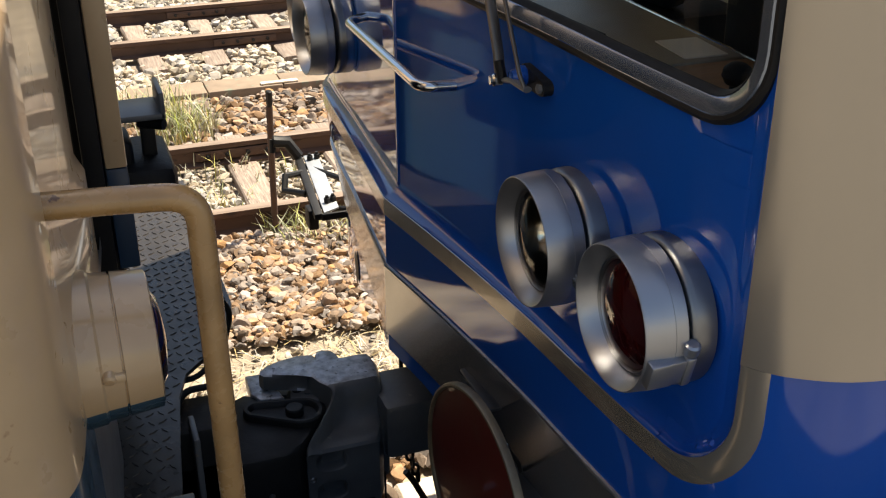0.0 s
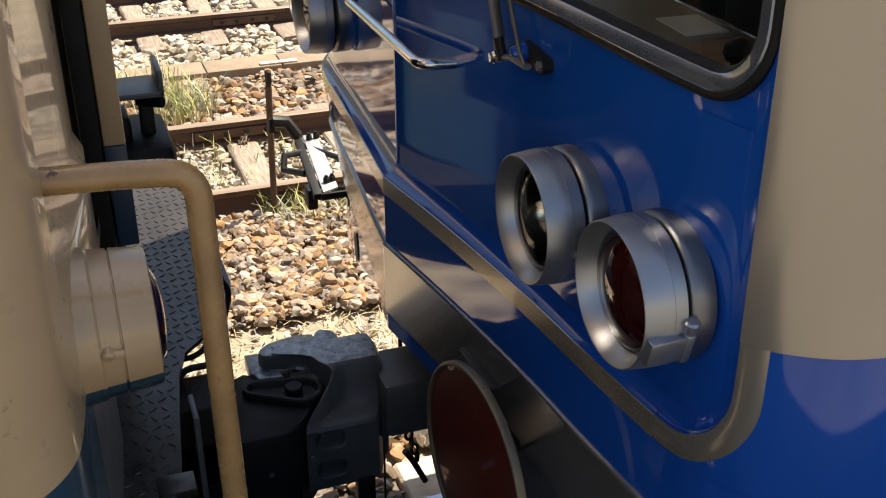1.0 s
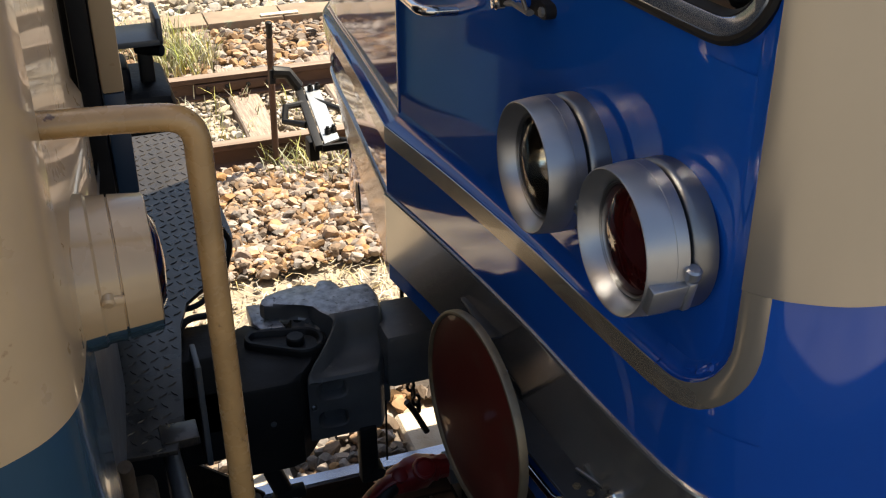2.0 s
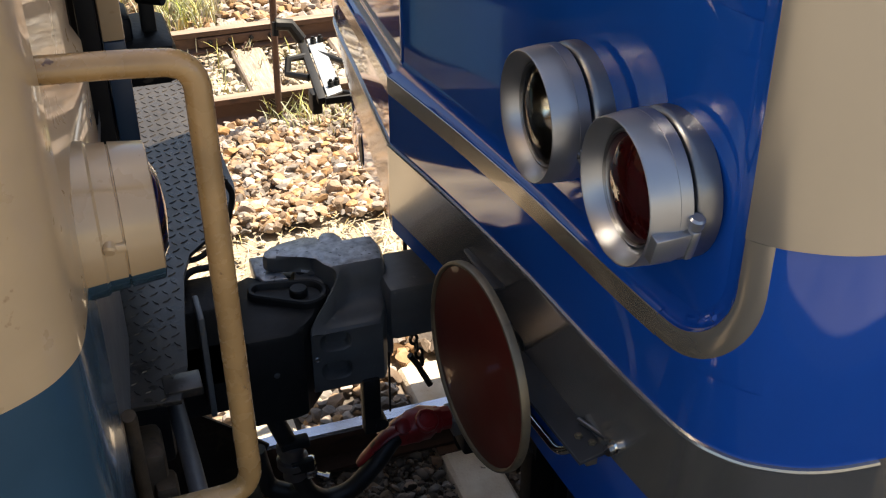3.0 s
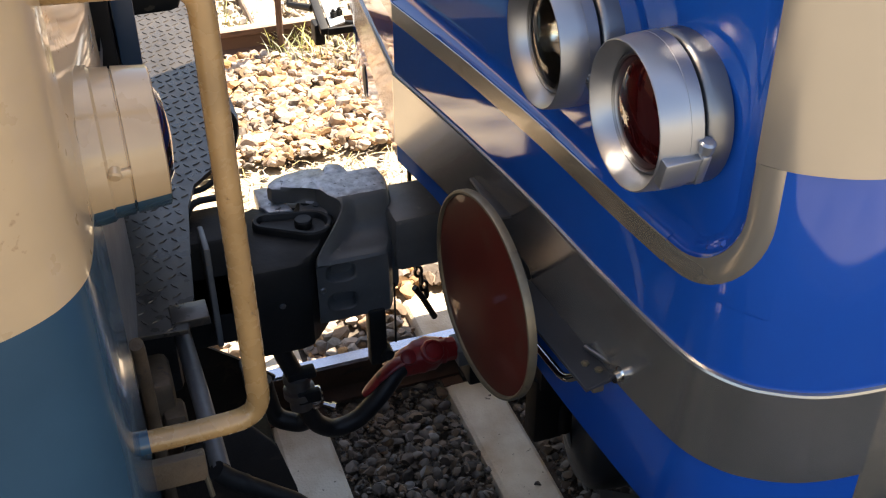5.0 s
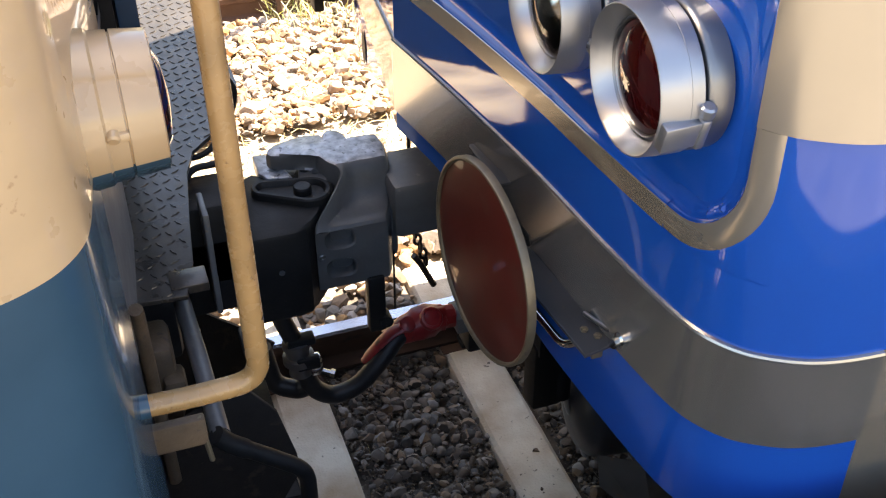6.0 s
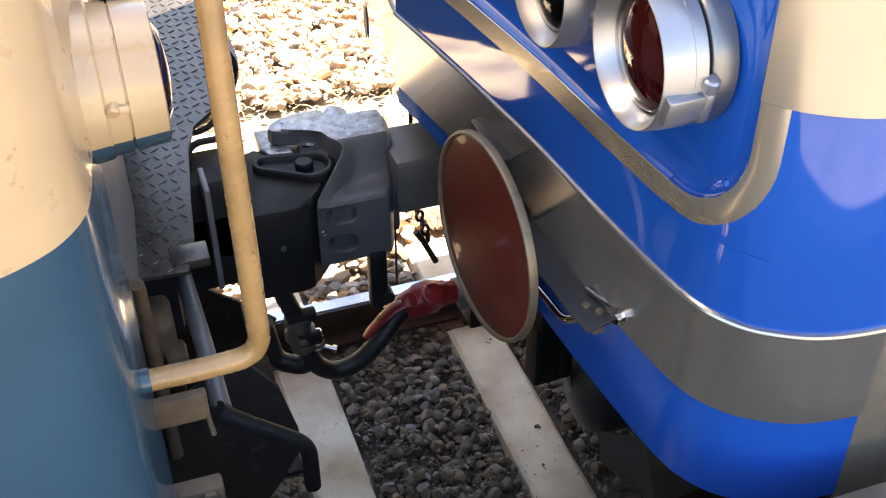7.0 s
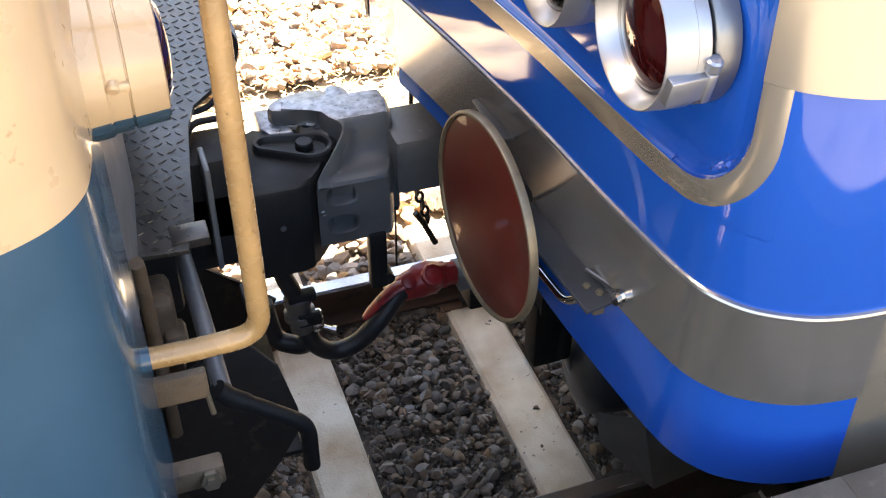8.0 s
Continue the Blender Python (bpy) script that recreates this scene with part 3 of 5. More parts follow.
# ---- the cream car ----
CPLAN = [(-0.93, 0.60), (-0.955, 0.35), (-0.985, 0.0), (-1.012, -0.25), (-1.035, -0.47), (-1.047, -0.59), (-1.06, -0.645), (-1.091, -0.692), (-1.13, -0.722), (-1.18, -0.745), (-1.3, -0.78), (-1.5, -0.80), (-9.0, -0.82)]
cream_skin = Skin(CPLAN, -1)
cream_car = thing("train_car", "aged cream and blue-green railcar with worn glossy paint", "train")
C_END = cream_skin.s[-1]
C_PIL = cream_skin.of_y(-0.56)
C_IN = cream_skin.of_y(0.02)
C_LOW = cream_skin.of_y(-0.43)
C_END_IN = cream_skin.of_y(0.28)
for mirror in (None, 0.6):
    part("lower_body", sheet_bm(cream_skin, C_LOW, C_END, [(0.93, -0.02), (0.93, 0), (1.725, 0)], mirror), TEAL, cream_car, "faded blue-green lower paint")
    part("upper_body", sheet_bm(cream_skin, C_PIL, C_END, [(1.725, 0), (3.95, 0)], mirror), CREAM, cream_car)
    part("front_panel", sheet_bm(cream_skin, C_IN, C_PIL, [(1.725, 0), (1.9, 0), (1.93, -0.014), (3.95, -0.014)], mirror), CREAM, cream_car)
for mirror in (None, 0.6):
    part("end_panel", sheet_bm(cream_skin, C_END_IN, C_LOW, [(1.10, -0.035), (1.69, -0.035), (1.70, 0.0), (1.725, 0.0)], mirror), STEELGREY if mirror is None else TEAL, cream_car, "dull grey end panel" if mirror is None else "blue-green end panel")
part("roof", solid(-9, -1.05, -0.75, 1.95, 3.95, 4.05, bevel=0.03), STEELGREY, cream_car)

# what closes the place far off: a wooded bank and the station building
bank = tagged(part("backdrop", solid(-60, 60, 16, 18, -0.3, 5.5), GRASSMAT, smooth=False), "dark green wooded bank beyond the tracks", "backdrop", kind="structure")
tagged(part("wall_station", solid(-40, 40, -18.2, -18, 1.12, 5.0), BEIGE, smooth=False), "plain beige station wall behind the platform", "wall", kind="structure")

# ---- lamps, rail, wiper of the blue car ----
def lamp(y, z, lens, mirror, kind):
    """A round lamp housing on the car's face, its axis along the track."""
    s = blue_skin.of_y(y)
    base = blue_skin.at(s, z, inset(s), mirror)
    ob = thing_part("lamp", blue_car)
    o = base + Vector((0.02, 0, 0))

    def turned(name, profile, mat, label="", seg=48):
        bm = bmesh.new()
        lathe(bm, o, (-1, 0, 0), [(0.012 + h * 0.90, r * 1.015) for h, r in profile], seg)
        return part(name, bm, mat, ob, label)

    turned("base_ring", [(0, 0.1165), (0.030, 0.1165), (0.036, 0.1155), (0.042, 0.112), (0.044, 0.108), (0.044, 0.10)], ALUDARK, "dull metal base ring")
    turned("seal", [(0.040, 0.1045), (0.054, 0.1045)], BLACK, "black rubber seal")
    turned("housing", [(0.051, 0.10), (0.051, 0.1155), (0.0525, 0.1165), (0.074, 0.1165), (0.0746, 0.1158), (0.0752, 0.1165), (0.090, 0.116), (0.092, 0.1155), (0.1225, 0.1130), (0.1260, 0.1118),
                       (0.1268, 0.1106), (0.1255, 0.1088), (0.100, 0.0950), (0.092, 0.0915), (0.091, 0.085)], ALU, "brushed aluminium housing")
    turned("lens_ring", [(0.090, 0.0905), (0.096, 0.0900), (0.0975, 0.0870), (0.094, 0.0845), (0.090, 0.084)], ALUDARK)
    if kind == "head":
        turned("reflector", [(0.012, 0), (0.016, 0.03), (0.036, 0.058), (0.088, 0.087)], REFLECTOR, "silvered reflector bowl", 40)
        turned("bulb", [(0.016, 0.012), (0.05, 0.014), (0.062, 0)], ALUDARK, "", 16)
    turned("lens", [(0.090, 0.0885), (0.101, 0.073), (0.110, 0.042), (0.113, 0)], lens, "dark red glass lens" if kind == "tail" else "clear domed glass lens", 40)
    # latch at the side that faces the platform, low on the rim
    sg = -1 if mirror is None else 1
    if kind == "tail":
        c = base + Vector((0.02, sg * 0.110, -0.034))
        m = Matrix.Translation(c) @ Euler((sg * radians(-16), 0, sg * radians(-3))).to_matrix().to_4x4()
        latch = part("latch", box(bmesh.new(), -0.123, -0.058, -0.009, 0.010, -0.024, 0.022, bevel=0.003, m=m), ALU, ob, "flat cast clamp with a pivot pin")
        part("clamp_ear", box(bmesh.new(), -0.066, -0.050, -0.012, 0.011, -0.030, 0.026, bevel=0.004, m=m), ALU, latch)
        bm = bmesh.new()
        lathe(bm, (-0.056, -sg * 0.002, -0.036), (0, 0, 1), [(0, 0), (0, 0.006), (0.006, 0.008), (0.062, 0.008), (0.064, 0.0125), (0.078, 0.0125), (0.081, 0.009), (0.081, 0)], 16)
        part("latch_bolt", moved(bm, m), ALU, latch)
    else:
        c = base + Vector((0.02, sg * 0.113, -0.026))
        m = Matrix.Translation(c) @ Euler((sg * radians(-12), 0, 0)).to_matrix().to_4x4()
        latch = part("latch", box(bmesh.new(), -0.078, -0.050, -0.012, 0.010, -0.014, 0.013, bevel=0.0025, m=m), ALU, ob, "small square clamp lug")
        part("latch_bolt", moved(lathe(bmesh.new(), (-0.078, 0, 0), (-1, 0, 0), [(0, 0.007), (0.003, 0.0065), (0.003, 0.003), (0.001, 0)], 12), m), ALUDARK, latch)


def thing_part(name, parent):
    ob = new(name)
    ob.parent = parent
    return ob


for mirror in (None, YC):
    use_side(mirror)
    away = 0.0 if mirror is None else 0.09
    lamp(-0.302 + away, 1.789, LENSGLASS, mirror, "head")
    lamp(-0.590 + away, 1.789, REDLENS, mirror, "tail")

use_side(None)
# wrinkled film in the bend of the ledge
bm = bmesh.new()
g = []
for i in range(22):
    a = radians(-78 + 62 * i / 21)
    row = []
    for j in range(9):
        e = 0.004 + 0.022 * j / 8
        r = 0.125 - e
        q, z = S_PIL - 0.125 + r * math.cos(a), 1.563 + 0.125 + r * math.sin(a)
        off = inset(q) * (1 - (1 - e / 0.035) ** 2) ** 0.5
        row.append(bm.verts.new(blue_skin.at(q, z, off + 0.0008 + (0.0016 + 0.011 * noise.noise((i * 0.75, j * 0.5, 7))) * math.sin(math.pi * i / 21) * math.sin(math.pi * j / 8))))
    g.append(row)
for p, q in zip(g, g[1:]):
    for k in range(8):
        bm.faces.new((p[k], p[k + 1], q[k + 1], q[k]))
part("wrinkled_film", bm, BLUE, blue_car, "glossy wrinkled film over the stripe's bend")
# polished grab rail across the nose
bm = bmesh.new()
tube(bm, bent([(-0.225, 0.187, 1.916), (-0.312, 0.187, 1.92), (-0.312, 0.757, 1.918), (-0.235, 0.757, 1.93)], 0.035), 0.0115)
grab = part("grab_rail", bm, CHROME, blue_car, "polished steel grab rail")
part("rail_foot", lathe(bmesh.new(), (-0.228, 0.187, 1.916), (-1, 0, 0), [(0, 0.019), (0.006, 0.018), (0.008, 0.012)], 16), CHROME, grab)
# seam of the nose
bm = bmesh.new()
box(bm, -0.28, -0.262, YC - 0.008, YC + 0.008, 1.59, 2.3, bevel=0.003)
part("nose_seam", bm, BLUE, blue_car)

# wiper
def wiper(mirror):
    w = thing_part("wiper", blue_car)
    f = lambda y: y if mirror is None else 2 * mirror - y
    x0 = -0.214
    bm = bmesh.new()
    ol = []
    for k in range(24):
        a = 2 * math.pi * k / 24
        cy, cz, r = (-0.117, 2.024, 0.021) if math.cos(a) > 0 else (-0.188, 2.020, 0.014)
        ol.append((cy + r * math.cos(a), cz + r * math.sin(a)))
    rings = [[bm.verts.new((x, f(y), z)) for y, z in ol] for x in (x0 + 0.03, x0 - 0.004)]
    for k in range(24):
        bm.faces.new((rings[0][k], rings[0][(k + 1) % 24], rings[1][(k + 1) % 24], rings[1][k]))
    bm.faces.new(rings[1])
    part("mount_plate", bm, GREASE, w)
    part("spindle_boss", lathe(bmesh.new(), (x0, f(-0.117), 2.024), (-1, 0, 0), [(0, 0.019), (0.014, 0.019), (0.018, 0.014), (0.03, 0.012), (0.032, 0)], 20), BLUE, w)
    part("plate_bolt", lathe(bmesh.new(), (x0 - 0.004, f(-0.188), 2.020), (-1, 0, 0), [(0, 0.009), (0.006, 0.009), (0.008, 0.005), (0.008, 0)], 6), STEELGREY, w)
    part("link_plate", tube(bmesh.new(), [(x0 - 0.03, f(-0.066), 2.004), (x0 - 0.028, f(-0.12), 2.018), (x0 - 0.02, f(-0.17), 2.014)], 0.009, 10, flat=0.6), STEELGREY, w)
    part("spindle_nut", lathe(bmesh.new(), (x0 - 0.03, f(-0.073), 2.006), (-1, 0.1, 0), [(0, 0.012), (0.014, 0.012), (0.018, 0.009), (0.022, 0.009), (0.023, 0)], 10), CHROME, w, "bright spindle nut")
    arm = part("arm", tube(bmesh.new(), [(x0 - 0.036, f(-0.080), 2.022), (x0 - 0.036, f(-0.072), 2.055), (x0 - 0.036, f(-0.029), 2.143), (x0 - 0.05, f(0.27), 2.78)], 0.0062, flat=1.7), WIPERMETAL, w, "bronze-grey wiper arm")
    part("arm_joint", tube(bmesh.new(), [(x0 - 0.032, f(-0.085), 2.004), (x0 - 0.038, f(-0.078), 2.045)], 0.0095, 10), GREASE, arm)
    part("parallel_arm", tube(bmesh.new(), [(x0 - 0.03, f(-0.176), 2.022), (x0 - 0.036, f(-0.168), 2.045), (x0 - 0.036, f(-0.100), 2.154), (x0 - 0.05, f(0.22), 2.70)], 0.004), WIPERMETAL, w)
    part("blade", tube(bmesh.new(), [(x0 - 0.028, f(-0.02), 2.19), (x0 - 0.04, f(0.33), 2.92)], 0.005, flat=1.8), BLACK, w)


wiper(None)
wiper(YC)

# driver's cab behind the window
part("cab_floor", solid(0.1, 2.2, YC - 1.2, YC + 1.25, 1.62, 1.66), BEIGE, blue_car)
part("cab_wall", solid(1.5, 1.54, YC - 1.25, YC + 1.2, 1.66, 3.48), BEIGE, blue_car)
part("cab_ceiling", solid(0.1, 2.2, YC - 1.2, YC + 1.15, 3.44, 3.48), BEIGE, blue_car)
desk = thing("driver_desk", "beige driver's desk with a wooden end behind the windscreen", "desk")
part("desk_top", solid(-0.14, 0.145, -0.255, 1.2, 2.03, 2.06, bevel=0.006), DESKTOP, desk)
part("desk_body", solid(-0.10, 0.13, -0.25, 1.15, 1.66, 2.03), BEIGE, desk)
part("desk_end", solid(-0.12, 0.15, -0.62, -0.259, 2.028, 2.058, bevel=0.006), BROWNWOOD, desk, "varnished wooden end")
part("desk_edge", tube(bmesh.new(), [(0.147, -0.30, 2.058), (0.147, 1.1, 2.058)], 0.004, 8), CHROME, desk, "bright metal edge strip")
tagged(part("paper_sheet", solid(-0.042, 0.042, -0.058, 0.058, 2.0605, 2.063, m=pose(0.078, -0.184, 0, 0, 0, -3)), PAPER), "white paper sheet lying on the driver's desk", "paper")
bm = bmesh.new()
lathe(bm, (-0.004, -0.452, 2.0585), (0, 0, 1), [(0, 0.024), (0.008, 0.024), (0.013, 0.011), (0.022, 0.010), (0.026, 0.018), (0.038, 0.0245), (0.05, 0.022), (0.058, 0.012), (0.06, 0)], 24)
tagged(part("control_knob", bm, BLACK), "black round control knob on the wooden desk end", "knob")
part("slot", solid(-0.006, 0.006, -0.07, 0.07, 2.0595, 2.064, bevel=0.002, m=pose(-0.037, 0.017, 0, 0, 0, 6)), BLACK, desk, "narrow black slot")
seat = thing("swivel_chair", "dark upholstered swivel chair behind the driver's desk", "chair")
part("backrest", solid(0.58, 0.68, 0.775, 1.20, 1.85, 2.5, bevel=0.045), BLACK, seat)
part("cushion", solid(0.42, 0.86, 0.74, 1.22, 1.74, 1.85, bevel=0.04), BLACK, seat)
part("pedestal", lathe(bmesh.new(), (0.66, 0.98, 1.66), (0, 0, 1), [(0, 0.16), (0.01, 0.16), (0.015, 0.05), (0.09, 0.05)], 20), GREASE, seat)
part("pillar_post", solid(0.156, 0.36, -0.33, -0.16, 1.665, 3.43, bevel=0.012), BLACK, desk, "black cab equipment post")

# ---- red marker disc on its bracket ----
disc = thing("marker_disc", "round dark red reflector disc with a dull brass rim", "sign")
bm = bmesh.new()
lathe(bm, (0, 0, 0), (-1, 0, 0), [(-0.006, 0), (-0.006, 0.197), (0.004, 0.199), (0.008, 0.17), (0.010, 0.0)], 64)
face = part("disc_face", bm, RED, disc)
bm = bmesh.new()
lathe(bm, (0, 0, 0), (-1, 0, 0), [(-0.006, 0.197), (-0.006, 0.2075), (0.005, 0.2085), (0.010, 0.2065), (0.011, 0.2025), (0.008, 0.199), (0.002, 0.1985)], 64)
rim = part("rim", bm, BRASSRIM, disc, "dull brass rim")
disc.matrix_world = pose(-0.342, -0.211, 1.208, 0, 0.5, 4.4) @ Matrix.Diagonal((1.05, 1.05, 1.05, 1))
br = thing("disc_bracket", "dark steel bracket with bolts on the silver band", "bracket")
part("plate", prism(bmesh.new(), [(-0.215, -0.16), (-0.190, -0.515), (-0.266, -0.53), (-0.296, -0.17)], 1.192, 1.2, bevel=0.002), DARKSTEEL, br, smooth=False)
part("flange", prism(bmesh.new(), [(-0.2235, -0.16), (-0.205, -0.40), (-0.1985, -0.515), (-0.191, -0.515), (-0.215, -0.16)], 1.2, 1.235, bevel=0.002), DARKSTEEL, br, smooth=False)
part("stay", solid(-0.331, -0.325, -0.30, -0.26, 1.05, 1.38, bevel=0.002), DARKSTEEL, br)
part("top_tab", solid(-0.270, -0.232, -0.10, 0.07, 1.302, 1.309, bevel=0.002), DARKSTEEL, br)
part("top_tab_back", solid(-0.240, -0.232, -0.10, 0.07, 1.309, 1.33, bevel=0.002), DARKSTEEL, br)
part("tab_stay", solid(-0.325, -0.28, -0.02, 0.03, 1.289, 1.296, bevel=0.002), DARKSTEEL, br)
part("hook", tube(bmesh.new(), bent([(-0.288, -0.20, 1.185), (-0.288, -0.26, 1.160), (-0.270, -0.45, 1.160), (-0.25, -0.48, 1.19)], 0.04), 0.0085), CHROME, br, "bright bent rod")
part("stay_rod", tube(bmesh.new(), [(-0.30, -0.262, 1.335), (-0.27, -0.255, 1.285), (-0.235, -0.19, 1.21)], 0.005, 10), BLACK, br)
part("rod_nut", lathe(bmesh.new(), (-0.302, -0.263, 1.337), (-0.4, -0.3, 0.5), [(0, 0.009), (0.007, 0.009), (0.009, 0.005), (0.009, 0)], 8), CHROME, br)
for x, y in ((-0.238, -0.465), (-0.222, -0.49)):
    bolt("bolt", (x, y, 1.2), (0, 0, 1), 0.008, 0.005, BRASSRIM, br)
part("pin", tube(bmesh.new(), [(-0.222, -0.43, 1.21), (-0.205, -0.49, 1.216), (-0.194, -0.52, 1.222)], 0.005), ALUDARK, br)
part("pin_nut", lathe(bmesh.new(), (-0.186, -0.53, 1.222), (-1, -0.3, 0), [(0, 0.016), (0.018, 0.016), (0.022, 0.011), (0.034, 0.011), (0.034, 0)], 12), CHROME, br)
part("foot", solid(-0.246, -0.222, -0.518, -0.494, 1.172, 1.192, bevel=0.004), BRASSRIM, br)
part("side_lug", solid(-0.305, -0.262, -0.215, -0.175, 1.12, 1.192, bevel=0.005), DARKSTEEL, br)

# openings in the far skirt
use_side(YC)
for y, r, z in ((-0.13, 0.035, 1.075),):
    s = blue_skin.of_y(y)
    c, q = blue_skin.at(s, z, 0.003 - 0.06 * s, YC), blue_skin.at(s + 0.05, z, 0.003 - 0.06 * (s + 0.05), YC)
    u = (q - c).normalized()
    bm = bmesh.new()
    bm.faces.new([bm.verts.new(c + u * r * math.cos(a) + Vector((0, 0, 1.5 * r * math.sin(a)))) for a in (2 * math.pi * k / 24 for k in range(24))])
    part("skirt_opening", bm, BLACK, blue_car, "dark opening in the skirt")
use_side(None)
# ---- under the blue car ----
tank = thing("air_tank", "dark grey cylindrical air tank hung under the car", "tank")
bm = bmesh.new()
lathe(bm, (0.16, 0.33, 0.13), (0.93, -0.1, 0.0), [(0, 0), (0.0, 0.05), (0.015, 0.12), (0.04, 0.15), (0.07, 0.16), (1.2, 0.16), (1.26, 0)], 36)
part("shell", bm, DARKSTEEL, tank)
bm = bmesh.new()
lathe(bm, (0.205, 0.255, 0.245), (-0.6, -0.6, 0.5), [(0, 0.028), (0.004, 0.028), (0.004, 0.023), (0.002, 0.023)], 24)
part("badge_ring", bm, ALU, tank, "small raised round badge")
part("strap", lathe(bmesh.new(), (0.5, 0.296, 0.13), (0.93, -0.1, 0), [(0, 0.161), (0, 0.168), (0.05, 0.168), (0.05, 0.161)], 36), GREASE, tank)
part("hanger", solid(0.5, 0.54, 0.26, 0.33, 0.28, 0.97), GREASE, tank)
pipe = thing("brake_pipe_bracket", "black brake pipe cock and bracket under the car", "bracket")
part("box", solid(0.03, 0.13, 0.31, 0.39, 0.18, 0.42, bevel=0.012), BLACK, pipe)
part("stay", solid(0.04, 0.055, 0.30, 0.40, 0.40, 1.0), GREASE, pipe)
part("hook_plate", tube(bmesh.new(), bent([(0.14, 0.33, 0.42), (0.15, 0.33, 0.15), (0.20, 0.32, 0.03), (0.215, 0.30, -0.06)], 0.05), 0.02, flat=0.35), STEELGREY, pipe)
part("cock", lathe(bmesh.new(), (0.13, 0.33, 0.2), (0, 0, 1), [(0, 0.03), (0.1, 0.03), (0.12, 0.02), (0.2, 0.02)], 14), BLACK, pipe)
guard = thing("rail_guard", "dark grey folded steel rail guard under the blue car", "guard")
bm = bmesh.new()
A, B, C, D4, E5, F6 = (-0.055, -0.25, 0.585), (0.03, -0.32, 0.60), (0.20, -0.20, 0.41), (0.09, -0.32, 0.325), (0.27, -0.28, 0.30), (-0.04, -0.25, 0.47)
vs = {k: bm.verts.new(k) for k in (A, B, C, D4, E5, F6)}
bm.faces.new([vs[k] for k in (A, B, D4, F6)])
bm.faces.new([vs[k] for k in (B, C, E5, D4)])
bmesh.ops.solidify(bm, geom=bm.faces[:], thickness=0.008)
part("folded_plate", bm, STEELGREY, guard, smooth=False)
part("stay", solid(0.06, 0.10, -0.26, -0.2, 0.5, 0.99), GREASE, guard)
part("hanger", solid(0.3, 0.36, -0.4, -0.3, 0.58, 0.97), GREASE, guard)
bog = thing("bogie", "dark greasy bogie with wheels under the blue car", "bogie")
part("frame", solid(0.9, 3.4, -0.45, 1.5, 0.35, 0.7, bevel=0.04), GREASE, bog)
for x in (1.3, 3.0):
    for y in (-0.03, 1.1):
        part("wheel", lathe(bmesh.new(), (x, y - 0.06, 0.43), (0, 1, 0), [(0, 0), (0, 0.43), (0.12, 0.43), (0.12, 0)], 40), GREASE, bog)
bog = thing("bogie", "dark greasy bogie with wheels under the cream car", "bogie")
part("frame", solid(-4.6, -2.3, -0.45, 1.5, 0.35, 0.7, bevel=0.04), GREASE, bog)
for x in (-2.6, -4.2):
    for y in (-0.03, 1.1):
        part("wheel", lathe(bmesh.new(), (x, y - 0.06, 0.43), (0, 1, 0), [(0, 0), (0, 0.43), (0.12, 0.43), (0.12, 0)], 40), GREASE, bog)
# far step on the blue car
STEELPALE = material("pale_galvanised_steel", (0.42, 0.45, 0.49), 0.42, metal=0.4, vary=0.15, scale=12, grain=0.05)
step = thing("foot_step", "pale grey foot step on black brackets at the car's corner", "step")
part("tread", prism(bmesh.new(), [(-0.077, 2.489), (-0.013, 2.501), (-0.073, 1.919), (-0.139, 1.888)], 0.89, 0.90, bevel=0.003), STEELPALE, step, "pale grey galvanised tread")
part("side_bar", prism(bmesh.new(), [(-0.080, 2.50), (-0.112, 2.50), (-0.176, 1.885), (-0.143, 1.888)], 0.868, 0.896, bevel=0.005), BLACK, step)
part("end_bar", solid(-0.15, 0.02, 1.872, 1.886, 0.87, 0.898, bevel=0.004), BLACK, step)
part("bracket_arm", tube(bmesh.new(), [(-0.11, 2.46, 0.88), (0.0, 2.2, 0.90), (0.2, 1.69, 1.02)], 0.012, 8), BLACK, step)
part("bracket_arm", tube(bmesh.new(), [(-0.14, 2.05, 0.86), (0.0, 1.85, 0.90), (0.2, 1.66, 1.02)], 0.012, 8), BLACK, step)
part("top_bar", tube(bmesh.new(), [(-0.20, 2.50, 0.975), (-0.14, 2.50, 0.965), (-0.10, 2.49, 0.90)], 0.027, 10), BLACK, step)
part("top_hook", tube(bmesh.new(), [(-0.20, 2.50, 0.985), (-0.205, 2.49, 0.93)], 0.014, 10), BLACK, step)
part("outer_stay", tube(bmesh.new(), [(-0.120, 2.34, 0.885), (-0.20, 2.28, 0.905), (-0.215, 2.24, 0.86), (-0.15, 2.14, 0.875)], 0.015, 8), BLACK, step)
part("outer_lug", solid(-0.185, -0.145, 1.95, 2.02, 0.80, 0.885, bevel=0.008), BLACK, step)
for x, y in ((-0.062, 2.43), (-0.03, 2.44), (-0.105, 1.97), (-0.08, 1.98)):
    bolt("bolt", (x, y, 0.90), (0, 0, 1), 0.013, 0.02, BLACK, step)

# ---- couplers ----
def coupler(name, label):
    return thing(name, label, "coupler")


